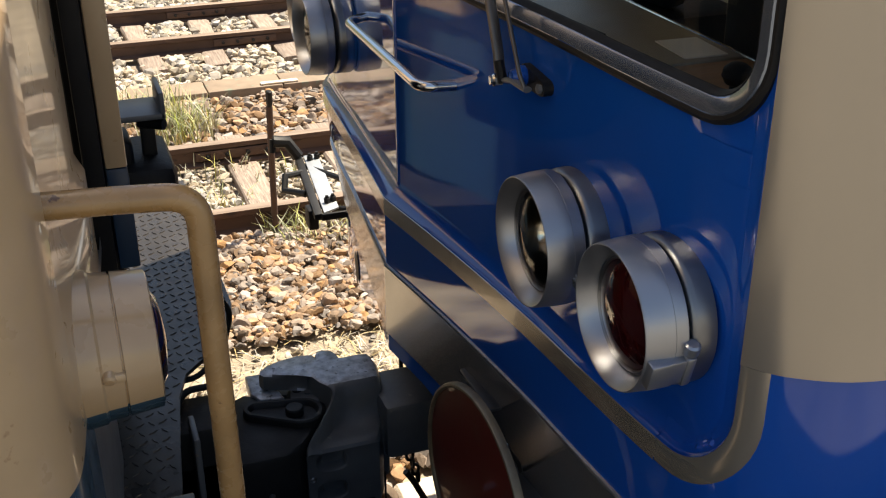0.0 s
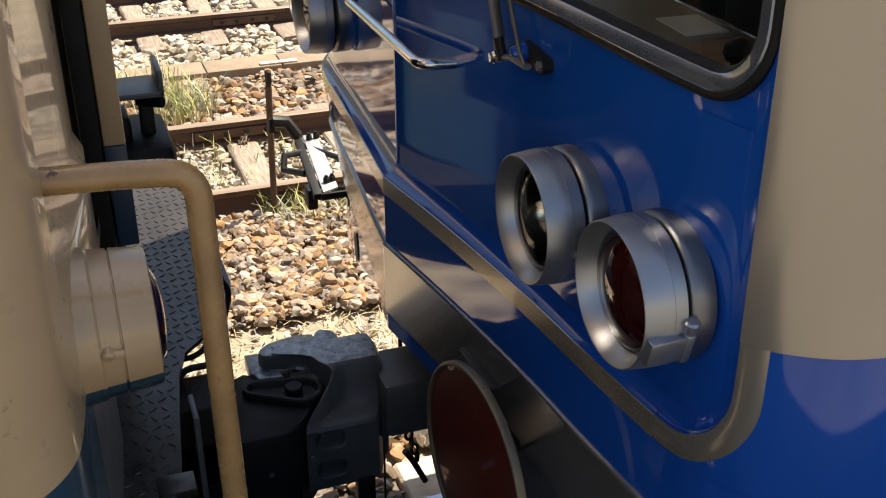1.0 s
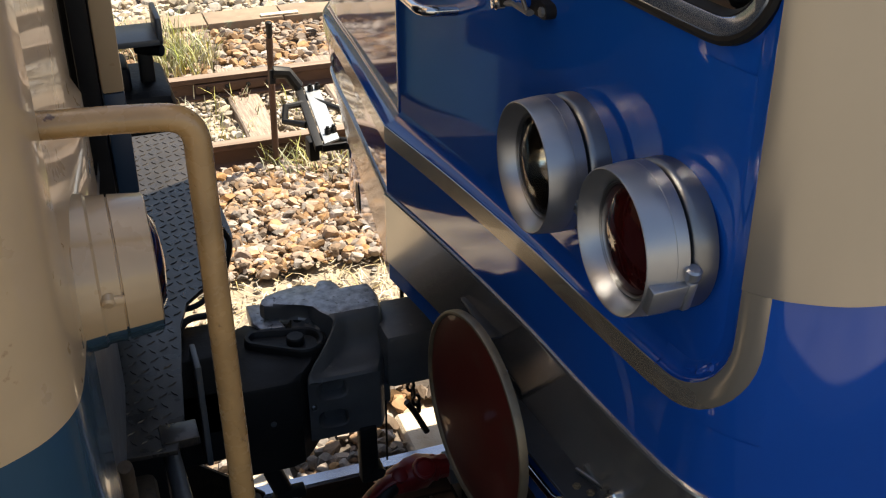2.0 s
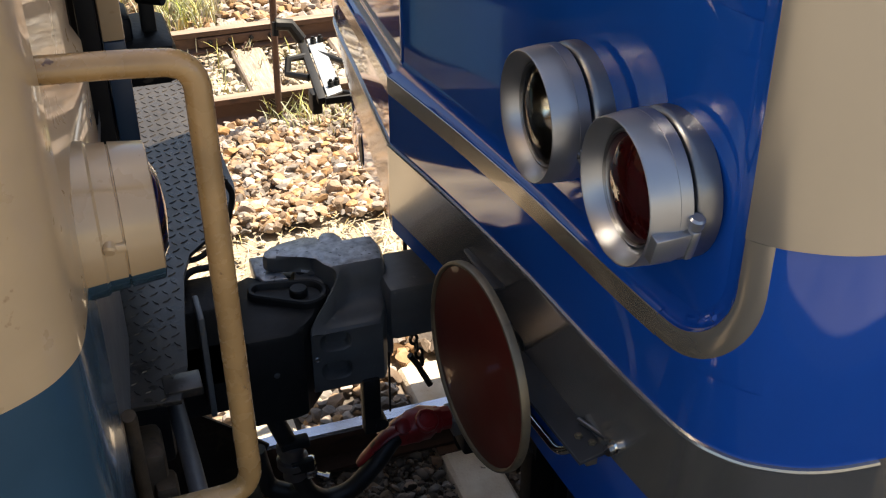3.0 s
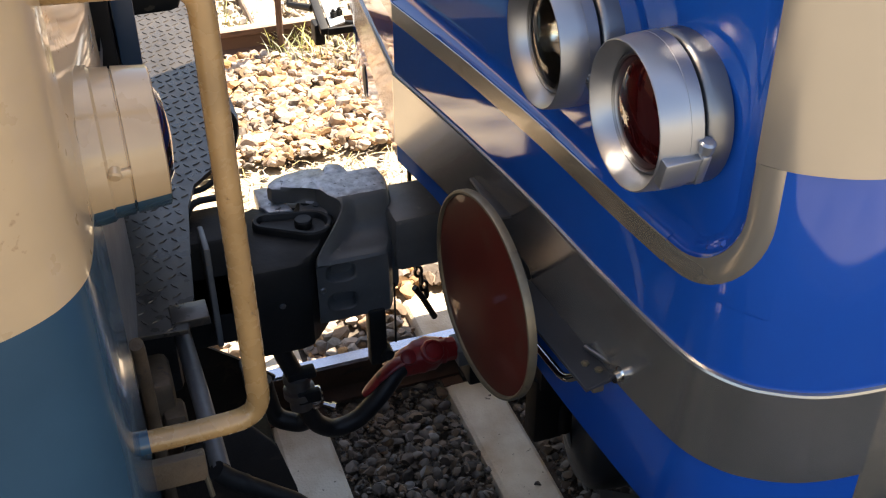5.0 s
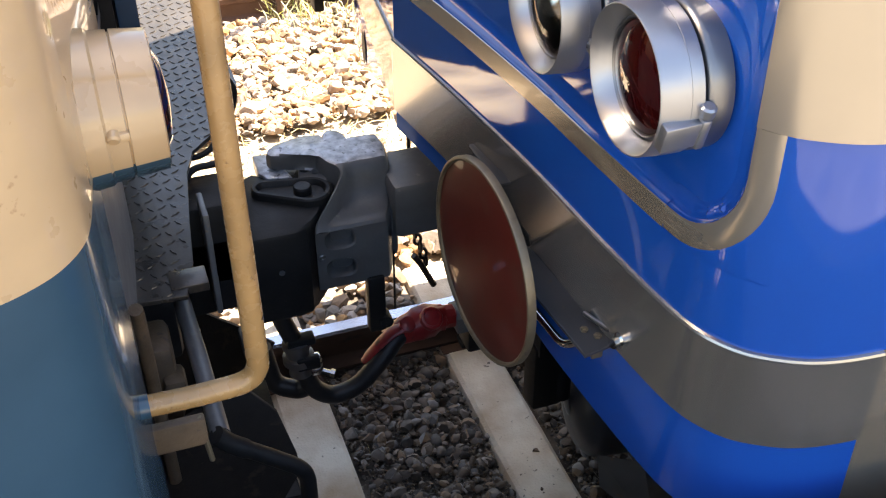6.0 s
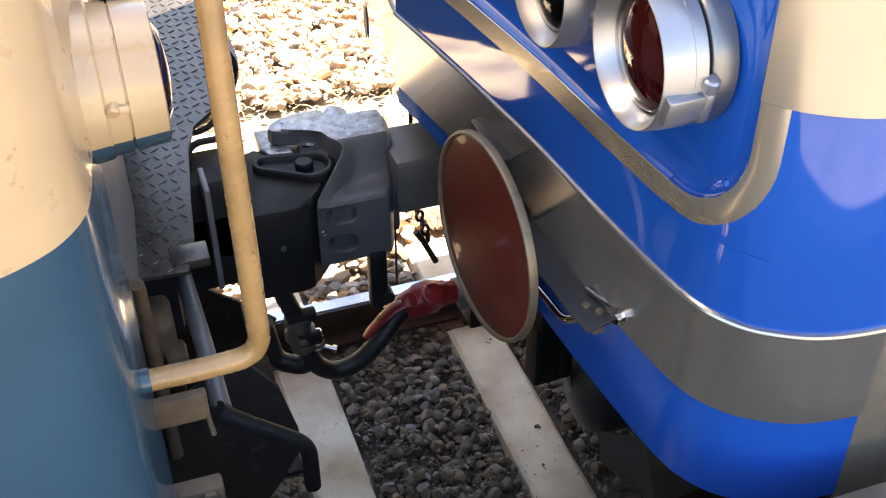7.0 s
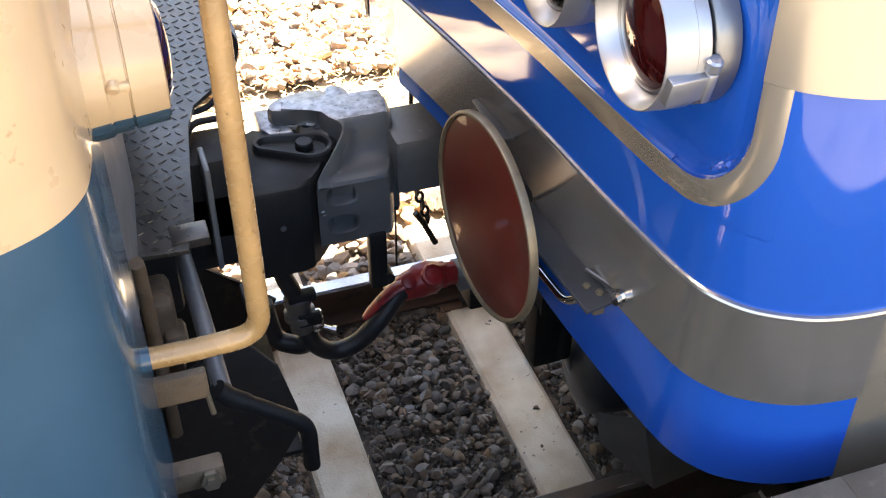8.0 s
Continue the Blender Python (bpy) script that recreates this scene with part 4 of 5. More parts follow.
right_c = coupler("coupler", "dark grey cast knuckle coupler, scuffed bare on top")
ROWS = [(0.70, -0.50, -0.303, 0.998, 1.0), (0.645, -0.493, -0.298, 1.0, 1.0), (0.60, -0.476, -0.303, 1.0, 1.0), (0.578, -0.460, -0.308, 0.998, 0.999), (0.564, -0.453, -0.311, 0.988, 0.996),
        (0.555, -0.452, -0.313, 0.965, 0.99), (0.547, -0.456, -0.316, 0.935, 0.982), (0.535, -0.466, -0.320, 0.914, 0.972), (0.515, -0.484, -0.326, 0.904, 0.958), (0.49, -0.508, -0.333, 0.901, 0.943),
        (0.465, -0.533, -0.342, 0.902, 0.928), (0.448, -0.549, -0.350, 0.903, 0.916), (0.436, -0.554, -0.357, 0.900, 0.906), (0.430, -0.5535, -0.361, 0.892, 0.896)]
bm = bmesh.new()
g = []
for y, xl, xr, zt, lip in ROWS:
    w = xr - xl
    sec = [(xl, 0.71), (xl, lip - 0.014), (xl + 0.004, lip - 0.003), (xl + 0.010, lip), (xl + 0.020, lip - 0.3 * (lip - zt)), (xl + 0.034, zt + 0.12 * (lip - zt))]
    sec += [(xl + w * u, zt + 0.0022 * noise.noise((xl + w * u * 30, y * 30, 3))) for u in (0.32, 0.46, 0.6, 0.74, 0.86)]
    sec += [(xr - 0.010, zt - 0.003), (xr - 0.003, zt - 0.012), (xr, zt - 0.03), (xr, 0.71)]
    g.append([bm.verts.new((x, y, z)) for x, z in sec])
for p, q in zip(g, g[1:]):
    for k in range(len(p) - 1):
        f = bm.faces.new((p[k], p[k + 1], q[k + 1], q[k]))
        c = f.calc_center_median()
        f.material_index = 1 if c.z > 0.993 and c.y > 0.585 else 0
bm.faces.new(g[0])
bm.faces.new([r[0] for r in g] + [r[-1] for r in g[::-1]])
# the front has two scooped pockets
for z0, z1, cz in ((0.803, 0.892, 0.862), (0.71, 0.803, 0.770)):
    lp = [(math.copysign(abs(math.cos(a)) ** 0.65, math.cos(a)), math.copysign(abs(math.sin(a)) ** 0.7, math.sin(a))) for a in (2 * math.pi * k / 28 for k in range(28))]
    cx = -0.489
    inner = [(cx + 0.038 * u, cz + 0.027 * v - 0.05 * 0.038 * u) for u, v in lp]
    outer = []
    for x, z in inner:
        dx, dz = x - cx, z - cz
        kx = ((-0.361 - cx) / dx if dx > 0 else (-0.5535 - cx) / dx) if abs(dx) > 1e-6 else 1e9
        kz = ((z1 - cz) / dz if dz > 0 else (z0 - cz) / dz) if abs(dz) > 1e-6 else 1e9
        kk = min(kx, kz)
        outer.append((cx + dx * kk, cz + dz * kk))
    for corner in ((-0.5535, z0), (-0.361, z0), (-0.361, z1), (-0.5535, z1)):
        i = min(range(28), key=lambda i: (outer[i][0] - corner[0]) ** 2 + (outer[i][1] - corner[1]) ** 2)
        outer[i] = corner
    loops = [[bm.verts.new((x, 0.430, z)) for x, z in outer]]
    for sc, y, sh in ((1.12, 0.430, 0), (1.0, 0.434, 0), (0.92, 0.447, 0.003), (0.75, 0.458, 0.008)):
        loops.append([bm.verts.new((cx + sh + (x - cx) * sc, y, cz + (z - cz) * sc)) for x, z in inner])
    for p, q in zip(loops, loops[1:]):
        for k in range(28):
            bm.faces.new((p[k], p[(k + 1) % 28], q[(k + 1) % 28], q[k]))
    bm.faces.new(loops[-1])
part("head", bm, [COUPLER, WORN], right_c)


def worn_top(name, outline, z0, z1, bevel, label=""):
    bm = prism(bmesh.new(), outline, z0, z1, bevel=bevel)
    bmesh.ops.recalc_face_normals(bm, faces=bm.faces[:])
    # upward faces take the scuffed steel whose colour includes the sky sheen
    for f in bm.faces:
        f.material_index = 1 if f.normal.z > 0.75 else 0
    return part(name, bm, [COUPLER, WORN], right_c, label)


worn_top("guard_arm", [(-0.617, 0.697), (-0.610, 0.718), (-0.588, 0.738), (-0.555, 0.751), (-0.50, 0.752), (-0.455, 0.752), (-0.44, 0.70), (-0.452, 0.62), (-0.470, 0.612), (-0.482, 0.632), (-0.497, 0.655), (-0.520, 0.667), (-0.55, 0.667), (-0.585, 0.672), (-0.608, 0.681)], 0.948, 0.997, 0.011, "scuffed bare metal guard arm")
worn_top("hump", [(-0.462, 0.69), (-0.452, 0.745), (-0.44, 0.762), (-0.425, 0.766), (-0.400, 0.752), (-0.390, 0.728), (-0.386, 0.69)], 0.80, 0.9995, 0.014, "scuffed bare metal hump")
part("throat_wall", prism(bmesh.new(), [(-0.605, 0.70), (-0.56, 0.745), (-0.44, 0.75), (-0.43, 0.62), (-0.455, 0.60), (-0.50, 0.665), (-0.56, 0.685)], 0.70, 0.925, bevel=0.01), COUPLER, right_c)
part("rivet", lathe(bmesh.new(), (-0.541, 0.430, 0.818), (0, -1, 0), [(0, 0.009), (0.004, 0.009), (0.006, 0.006), (0.004, 0.004), (0.004, 0)], 16), ALUDARK, right_c)
part("shank", solid(-0.33, 0.5, 0.47, 0.665, 0.79, 0.962, bevel=0.022), COUPLER, right_c)
part("neck", solid(-0.44, -0.31, 0.49, 0.66, 0.72, 0.885, bevel=0.02), COUPLER, right_c)
part("yoke", solid(-0.12, 0.4, 0.42, 0.69, 0.77, 0.968, bevel=0.02), COUPLER, right_c)
part("lock_lever", solid(-0.425, -0.375, 0.42, 0.46, 0.53, 0.72, bevel=0.008), GREASE, right_c)
part("lever_roller", lathe(bmesh.new(), (-0.378, 0.41, 0.565), (0, 1, 0), [(0, 0), (0, 0.018), (0.05, 0.018), (0.05, 0)], 16), GREASE, right_c)
part("chain", tube(bmesh.new(), [(-0.35, 0.42, 0.80), (-0.352, 0.42, 0.60)], 0.003, 6), GREASE, right_c)

left_c = coupler("coupler", "greasy black knuckle coupler with a bare steel top plate")
Bk = [(-0.745, 0.42), (-0.72, 0.398), (-0.61, 0.396), (-0.578, 0.406), (-0.562, 0.435), (-0.538, 0.465), (-0.502, 0.505), (-0.484, 0.545), (-0.49, 0.60), (-0.56, 0.62), (-0.60, 0.665), (-0.66, 0.71), (-0.72, 0.68), (-0.76, 0.60)]
part("head", prism(bmesh.new(), Bk, 0.66, 0.936, bevel=0.014), GREASE, left_c)
part("lock_bed", prism(bmesh.new(), [(-0.562, 0.56), (-0.485, 0.53), (-0.466, 0.561), (-0.461, 0.62), (-0.488, 0.69), (-0.534, 0.70), (-0.565, 0.64)], 0.66, 0.938, bevel=0.006), GREASE, left_c)
part("shank", solid(-1.6, -0.73, 0.44, 0.63, 0.78, 0.94, bevel=0.02), GREASE, left_c)
# oval boss with its rim and the pin
def drop(grow):
    """The outline round a large and a small circle."""
    out = []
    for k in range(48):
        a = 2 * math.pi * k / 48
        d = Vector((math.cos(a), math.sin(a)))
        big = Vector((-0.535, 0.552)).dot(d) + 0.056
        small = Vector((-0.645, 0.598)).dot(d) + 0.034
        c, r = ((-0.535, 0.552), 0.056) if big > small else ((-0.645, 0.598), 0.034)
        out.append((c[0] + (r + grow) * d.x, c[1] + (r + grow) * d.y))
    return out


bm = bmesh.new()
rings = [[bm.verts.new((x, y, z)) for x, y in drop(gr)] for gr, z in ((0.004, 0.90), (0.002, 0.952), (-0.002, 0.957), (-0.010, 0.957), (-0.014, 0.953), (-0.018, 0.943))]
for p, q in zip(rings, rings[1:]):
    for k in range(48):
        bm.faces.new((p[k], p[(k + 1) % 48], q[(k + 1) % 48], q[k]))
bm.faces.new(rings[-1])
part("knuckle_boss", bm, GREASE, left_c)
part("knuckle_pin", lathe(bmesh.new(), (-0.552, 0.560, 0.93), (0, 0, 1), [(0, 0.024), (0.030, 0.024), (0.034, 0.021), (0.035, 0)], 28), GREASE, left_c)
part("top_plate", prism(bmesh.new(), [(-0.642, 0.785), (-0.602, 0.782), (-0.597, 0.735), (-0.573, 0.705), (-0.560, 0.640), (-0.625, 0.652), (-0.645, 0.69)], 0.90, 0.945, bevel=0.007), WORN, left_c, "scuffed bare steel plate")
part("lock_piece", prism(bmesh.new(), [(-0.548, 0.628), (-0.478, 0.59), (-0.468, 0.63), (-0.494, 0.682), (-0.533, 0.690)], 0.936, 0.946, bevel=0.004), COUPLER, left_c)
part("lock_hole", lathe(bmesh.new(), (-0.523, 0.660, 0.9455), (0, 0, 1), [(0, 0.013), (0.0012, 0.012), (0.0012, 0)], 20), BLACK, left_c)
part("lock_rivet", lathe(bmesh.new(), (-0.498, 0.640, 0.9455), (0, 0, 1), [(0, 0.010), (0.005, 0.010), (0.007, 0)], 14), COUPLER, left_c)
part("face_rivet", lathe(bmesh.new(), (-0.655, 0.396, 0.82), (0, -1, 0), [(0, 0.008), (0.004, 0.007), (0.005, 0)], 14), COUPLER, left_c)
part("uncoupling_rod", tube(bmesh.new(), bent([(-0.95, 0.62, 1.06), (-0.78, 0.62, 1.07), (-0.70, 0.70, 1.10), (-0.672, 0.715, 1.19), (-0.695, 0.715, 1.235)], 0.03), 0.008, 10), BLACK, left_c)
part("release_lever", tube(bmesh.new(), bent([(-0.86, 0.50, 1.045), (-0.83, 0.56, 1.075), (-0.74, 0.56, 1.075), (-0.72, 0.52, 1.03)], 0.03), 0.009, 10), BLACK, left_c)
part("carrier", solid(-0.89, -0.755, 0.44, 0.60, 0.70, 1.03, bevel=0.012), GREASE, left_c)
part("side_plate", solid(-0.833, -0.818, 0.36, 0.47, 0.76, 1.06, bevel=0.004), STEELGREY, left_c)

# ---- hoses ----
hose = thing("air_hose", "black rubber air hose with a steel coupling head", "hose")
part("tube", tube(bmesh.new(), bent([(-0.62, 0.45, 0.445), (-0.60, 0.44, 0.36), (-0.545, 0.44, 0.31), (-0.47, 0.44, 0.325), (-0.39, 0.45, 0.395), (-0.33, 0.485, 0.44), (-0.28, 0.50, 0.445)], 0.06), 0.027, 16), HOSE, hose)
part("riser", tube(bmesh.new(), [(-0.69, 0.46, 0.72), (-0.655, 0.455, 0.60), (-0.635, 0.45, 0.54)], 0.026, 14), HOSE, hose)
part("lower_loop", tube(bmesh.new(), bent([(-0.72, 0.50, 0.50), (-0.70, 0.49, 0.36), (-0.63, 0.46, 0.345), (-0.60, 0.45, 0.38)], 0.05), 0.028, 14), HOSE, hose)
part("coupling", lathe(bmesh.new(), (-0.632, 0.448, 0.545), (0.06, 0, -1), [(0, 0.02), (0.005, 0.038), (0.022, 0.040), (0.026, 0.034), (0.05, 0.034), (0.054, 0.044), (0.075, 0.045), (0.082, 0.035), (0.10, 0.032), (0.12, 0.034), (0.122, 0.028)], 24), ALUDARK, hose, "worn bright steel coupling")
part("clamp", solid(-0.64, -0.575, 0.405, 0.43, 0.46, 0.50, bevel=0.006), GREASE, hose)
part("coupling_ear", solid(-0.602, -0.565, 0.42, 0.47, 0.42, 0.47, bevel=0.008, m=None), CHROME, hose)
part("clamp_bolt", lathe(bmesh.new(), (-0.575, 0.43, 0.43), (1, -0.5, -0.3), [(0, 0.009), (0.03, 0.009), (0.03, 0.014), (0.042, 0.014), (0.042, 0)], 8), CHROME, hose)
part("top_ear", solid(-0.66, -0.58, 0.42, 0.46, 0.535, 0.56, bevel=0.006), GREASE, hose)

valve = thing("angle_cock", "glossy red cast angle cock with handle on the brake pipe", "valve")
bm = bmesh.new()
tube(bm, [(-0.440, 0.475, 0.400), (-0.425, 0.475, 0.415), (-0.385, 0.478, 0.452), (-0.345, 0.482, 0.480), (-0.300, 0.486, 0.492)], [0.012, 0.019, 0.022, 0.025, 0.024], 14, flat=0.42)
part("handle", moved(bm, Matrix.Translation((0, 0, -0.016))), REDVALVE, valve, "flat red lever handle")
bm = bmesh.new()
spine = [(-0.360, 0.505, 0.425), (-0.335, 0.505, 0.432), (-0.300, 0.503, 0.442), (-0.262, 0.50, 0.454), (-0.228, 0.50, 0.462), (-0.200, 0.50, 0.464), (-0.180, 0.50, 0.464)]
tube(bm, spine, [0.026, 0.034, 0.042, 0.050, 0.050, 0.040, 0.036], 22)
bmesh.ops.subdivide_edges(bm, edges=bm.edges[:], cuts=1, use_grid_fill=True)
for v in bm.verts:
    v.co += Vector((0, 0.4, 1)) * 0.009 * noise.noise(v.co * 26) + Vector((1, 0, 0)) * 0.006 * noise.noise(v.co * 31 + Vector((4, 0, 0)))
part("valve_body", bm, REDVALVE, valve, "lumpy red cast body")
part("valve_cap", lathe(bmesh.new(), (-0.232, 0.478, 0.482), (0.1, -0.62, 0.78), [(0, 0.036), (0.016, 0.036), (0.022, 0.033), (0.024, 0.027), (0.017, 0.023), (0.018, 0)], 10), REDVALVE, valve)
part("valve_neck", lathe(bmesh.new(), (-0.300, 0.482, 0.475), (0.0, -0.5, 0.86), [(0, 0.024), (0.014, 0.024), (0.018, 0.018), (0.018, 0)], 12), REDVALVE, valve)
part("valve_outlet", lathe(bmesh.new(), (-0.200, 0.50, 0.462), (1, 0, -0.05), [(0, 0.040), (0.012, 0.041), (0.016, 0.036), (0.045, 0.035), (0.05, 0.028), (0.05, 0.02)], 10), REDVALVE, valve)
part("pipe", tube(bmesh.new(), [(-0.16, 0.50, 0.455), (0.3, 0.50, 0.42)], 0.022, 14), STEELGREY, valve)
part("pipe_clip", solid(-0.155, -0.09, 0.455, 0.545, 0.42, 0.475, bevel=0.004), STEELGREY, valve, "grey steel pipe clip")
part("pipe_block", solid(-0.12, 0.05, 0.46, 0.55, 0.33, 0.41, bevel=0.01), GREASE, valve)
part("pipe_hanger", solid(0.1, 0.14, 0.47, 0.53, 0.4, 0.98), GREASE, valve)
tail = thing("hanging_chain", "black greasy chain and hook hanging under the coupler", "chain")
for k in range(6):
    m = pose(-0.03 + 0.010 * k, 1.29, 0.23 - 0.034 * k, 0, 0, 90 * (k % 2))
    bm = bmesh.new()
    tube(bm, [m @ Vector((0.013 * math.cos(a), 0, 0.022 * math.sin(a))) for a in (2 * math.pi * i / 12 for i in range(13))], 0.0065, 8)
    part("link", bm, GREASE, tail)
part("hook", tube(bmesh.new(), bent([(-0.03, 1.28, 0.10), (-0.005, 1.28, 0.06), (0.045, 1.27, -0.05)], 0.02), 0.012, 8), GREASE, tail)
part("top_stay", tube(bmesh.new(), [(-0.03, 1.29, 0.25), (-0.03, 1.32, 0.97)], 0.008, 8), GREASE, tail)

# ---- fittings of the cream car ----
rail_bar = thing("grab_handle", "bent tubular grab handle in worn chipped cream paint", "handle")
part("bar", tube(bmesh.new(), bent([(-1.06, -0.54, 2.072), (-0.95, -0.54, 2.066), (-0.857, -0.54, 2.058), (-0.855, -0.54, 1.70), (-0.852, -0.54, 1.335), (-0.95, -0.54, 1.33), (-1.035, -0.54, 1.332)], 0.085, 8), 0.0182, 18), RAILCREAM, rail_bar)
part("foot", lathe(bmesh.new(), (-1.028, -0.54, 1.332), (-1, 0, 0), [(0, 0.0195), (0.0, 0.0205), (0.03, 0.0205), (0.033, 0.035), (0.045, 0.036)], 20), TEAL, rail_bar, "blue-green painted foot")

cl = thing_part("tail_lamp", cream_car)
cb = Vector((-1.02, -0.385, 1.776))
bm = bmesh.new()
lathe(bm, cb, (1, 0, 0), [(-0.02, 0.118), (0.010, 0.114), (0.014, 0.110), (0.040, 0.108), (0.041, 0.104), (0.043, 0.104), (0.044, 0.108), (0.092, 0.103), (0.094, 0.099), (0.088, 0.094), (0.07, 0.088)], 160)
for f in bm.faces:
    if f.calc_center_median().z < 1.727:
        f.material_index = 1
part("housing", bm, [CREAM, TEAL], cl, "cream lamp housing with blue-green lower edge")
part("lens", lathe(bmesh.new(), cb, (1, 0, 0), [(0.07, 0.089), (0.088, 0.085), (0.104, 0.06), (0.112, 0)], 40), REDLENS, cl, "dark red lens")
part("latch", lathe(bmesh.new(), cb + Vector((0.022, -0.104, 0.012)), (-0.1, -0.8, -0.4), [(0, 0.010), (0.011, 0.010), (0.014, 0.007), (0.014, 0)], 12), CREAM, cl)
part("latch_lug", box(bmesh.new(), -0.016, 0.014, -0.008, 0.008, -0.007, 0.007, bevel=0.004, m=Matrix.Translation(cb + Vector((0.030, -0.107, 0.008)))), CREAM, cl)
bm = bmesh.new()
g = []
for k in range(9):
    a = radians(-2 - 24 * k / 8)
    wd = 0.006 * (1 - 0.6 * k / 8) + 0.0015 * noise.noise((k * 0.9, 1, 1))
    r = 0.1082 - 0.0006
    g.append([bm.verts.new(cb + Vector((0.028 + u * wd + 0.003 * noise.noise((k * 0.6, 4, 1)), -r * math.cos(a), r * math.sin(a)))) for u in (-1, 0, 1)])
for p, q in zip(g, g[1:]):
    for k in range(2):
        bm.faces.new((p[k], p[k + 1], q[k + 1], q[k]))
part("rust_streak", bm, RUSTSTAIN, cl, "brown rust streak below the latch")
cl2 = copy_thing(cl, Matrix.Translation((0, 2 * 0.6 - 2 * cb.y, 0)))
cl2.parent = cream_car

# gangway of the cream car
gang = thing_part("gangway", cream_car)
part("end_wall", solid(-1.12, -1.0, 0.30, 0.95, 1.16, 3.45), GREASE, gang, "black rubber gangway")
part("frame_post", solid(-0.945, -0.905, 0.16, 0.20, 1.84, 3.4, bevel=0.004), CREAM, gang)
part("frame_foot", solid(-0.945, -0.905, 0.161, 0.199, 1.63, 1.839, bevel=0.004), DARKTEAL, gang, "dark blue post foot")
part("inner_post", solid(-0.985, -0.95, 0.12, 0.16, 1.60, 3.4, bevel=0.004), BLACK, gang)
part("bellows", solid(-1.0, -0.93, 0.24, 0.98, 1.30, 3.3, bevel=0.02), BLACK, gang)
flap = thing_part("gangway_flap", cream_car)
part("plate", solid(-0.99, -0.775, 0.72, 0.86, 1.735, 1.75, bevel=0.003), STEELGREY, flap, "pale grey steel flap")
part("lip", solid(-0.788, -0.775, 0.72, 0.86, 1.735, 1.80, bevel=0.004), STEELGREY, flap)
part("side_bar", solid(-0.99, -0.885, 0.84, 1.15, 1.751, 1.765, bevel=0.003), STEELGREY, flap)
part("post", solid(-0.835, -0.80, 0.77, 0.81, 1.50, 1.735, bevel=0.006), GREASE, flap)
part("pivot", tube(bmesh.new(), [(-0.835, 0.78, 1.715), (-0.78, 0.74, 1.715)], 0.014, 10), GREASE, flap)
part("base_block", solid(-0.93, -0.765, 0.68, 0.95, 1.52, 1.63, bevel=0.03), GREASE, flap)
part("coil", solid(-0.96, -0.86, 0.72, 0.86, 1.61, 1.69, bevel=0.02), BLACK, flap)

# checker plate deck
deck = thing("checker_deck", "worn steel checker plate footplate at the end of the cream car", "footplate")
D = [(-1.03, 0.03), (-0.915, 0.02), (-0.886, 0.13), (-0.868, 0.30), (-0.845, 0.50), (-0.815, 0.60), (-0.76, 0.66), (-0.69, 0.74), (-0.655, 0.83), (-0.640, 0.93), (-0.640, 1.9), (-1.03, 1.9)]
part("plate", prism(bmesh.new(), D, 1.088, 1.1, bevel=0.002), CHECKER, deck, smooth=False)



def inside(x, y, poly):
    c = False
    for (x0, y0), (x1, y1) in zip(poly, poly[1:] + poly[:1]):
        if (y0 > y) != (y1 > y) and x < (x1 - x0) * (y - y0) / (y1 - y0) + x0:
            c = not c
    return c


bm = bmesh.new()
for i, j in ((i, j) for i in range(18) for j in range(52)):
    x, y = -1.025 + 0.026 * i, 0.035 + 0.037 * j
    a = radians(32 if (i + j) % 2 else 122)
    d, n = Vector((math.cos(a), math.sin(a))) * 0.0145, Vector((-math.sin(a), math.cos(a))) * 0.0032
    if not all(inside(x + k * d.x, y + k * d.y, D) for k in (-1.3, 1.3)):
        continue
    lo = [bm.verts.new((x + p.x, y + p.y, 1.0995)) for p in (d, n, -d, -n)]
    hi = [bm.verts.new((x + p.x * 0.6, y + p.y * 0.6, 1.1025)) for p in (d, n, -d, -n)]
    bm.faces.new(hi)
    for k in range(4):
        bm.faces.new((lo[k], lo[(k + 1) % 4], hi[(k + 1) % 4], hi[k]))
tagged(part("tread_pattern", bm, CHECKER, deck, smooth=False), kind="stuff")
part("edge_flange", solid(-1.033, -1.018, 0.0, 0.60, 1.02, 1.12, bevel=0.004), STEELGREY, deck, "worn grey steel edge")
part("corner_lug", solid(-0.945, -0.865, 0.045, 0.11, 1.082, 1.1045, bevel=0.003), CHECKER, deck)

# lower end of the cream car
under = thing("underframe", "dark greasy end underframe with brackets below the cream car", "underframe")
part("end_beam", solid(-1.35, -1.10, -0.55, 1.7, 0.75, 1.08, bevel=0.02), GREASE, under)
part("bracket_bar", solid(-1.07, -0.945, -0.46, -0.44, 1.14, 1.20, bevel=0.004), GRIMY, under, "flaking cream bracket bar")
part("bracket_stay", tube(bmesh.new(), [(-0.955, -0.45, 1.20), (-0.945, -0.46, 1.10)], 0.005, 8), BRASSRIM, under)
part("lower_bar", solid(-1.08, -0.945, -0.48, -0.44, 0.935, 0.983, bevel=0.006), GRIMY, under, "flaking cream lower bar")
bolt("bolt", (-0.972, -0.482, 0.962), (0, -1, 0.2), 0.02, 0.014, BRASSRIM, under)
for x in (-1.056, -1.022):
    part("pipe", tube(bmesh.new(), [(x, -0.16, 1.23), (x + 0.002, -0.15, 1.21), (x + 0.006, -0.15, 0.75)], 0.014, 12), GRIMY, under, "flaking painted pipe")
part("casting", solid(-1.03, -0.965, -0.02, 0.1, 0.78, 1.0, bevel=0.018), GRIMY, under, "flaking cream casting")
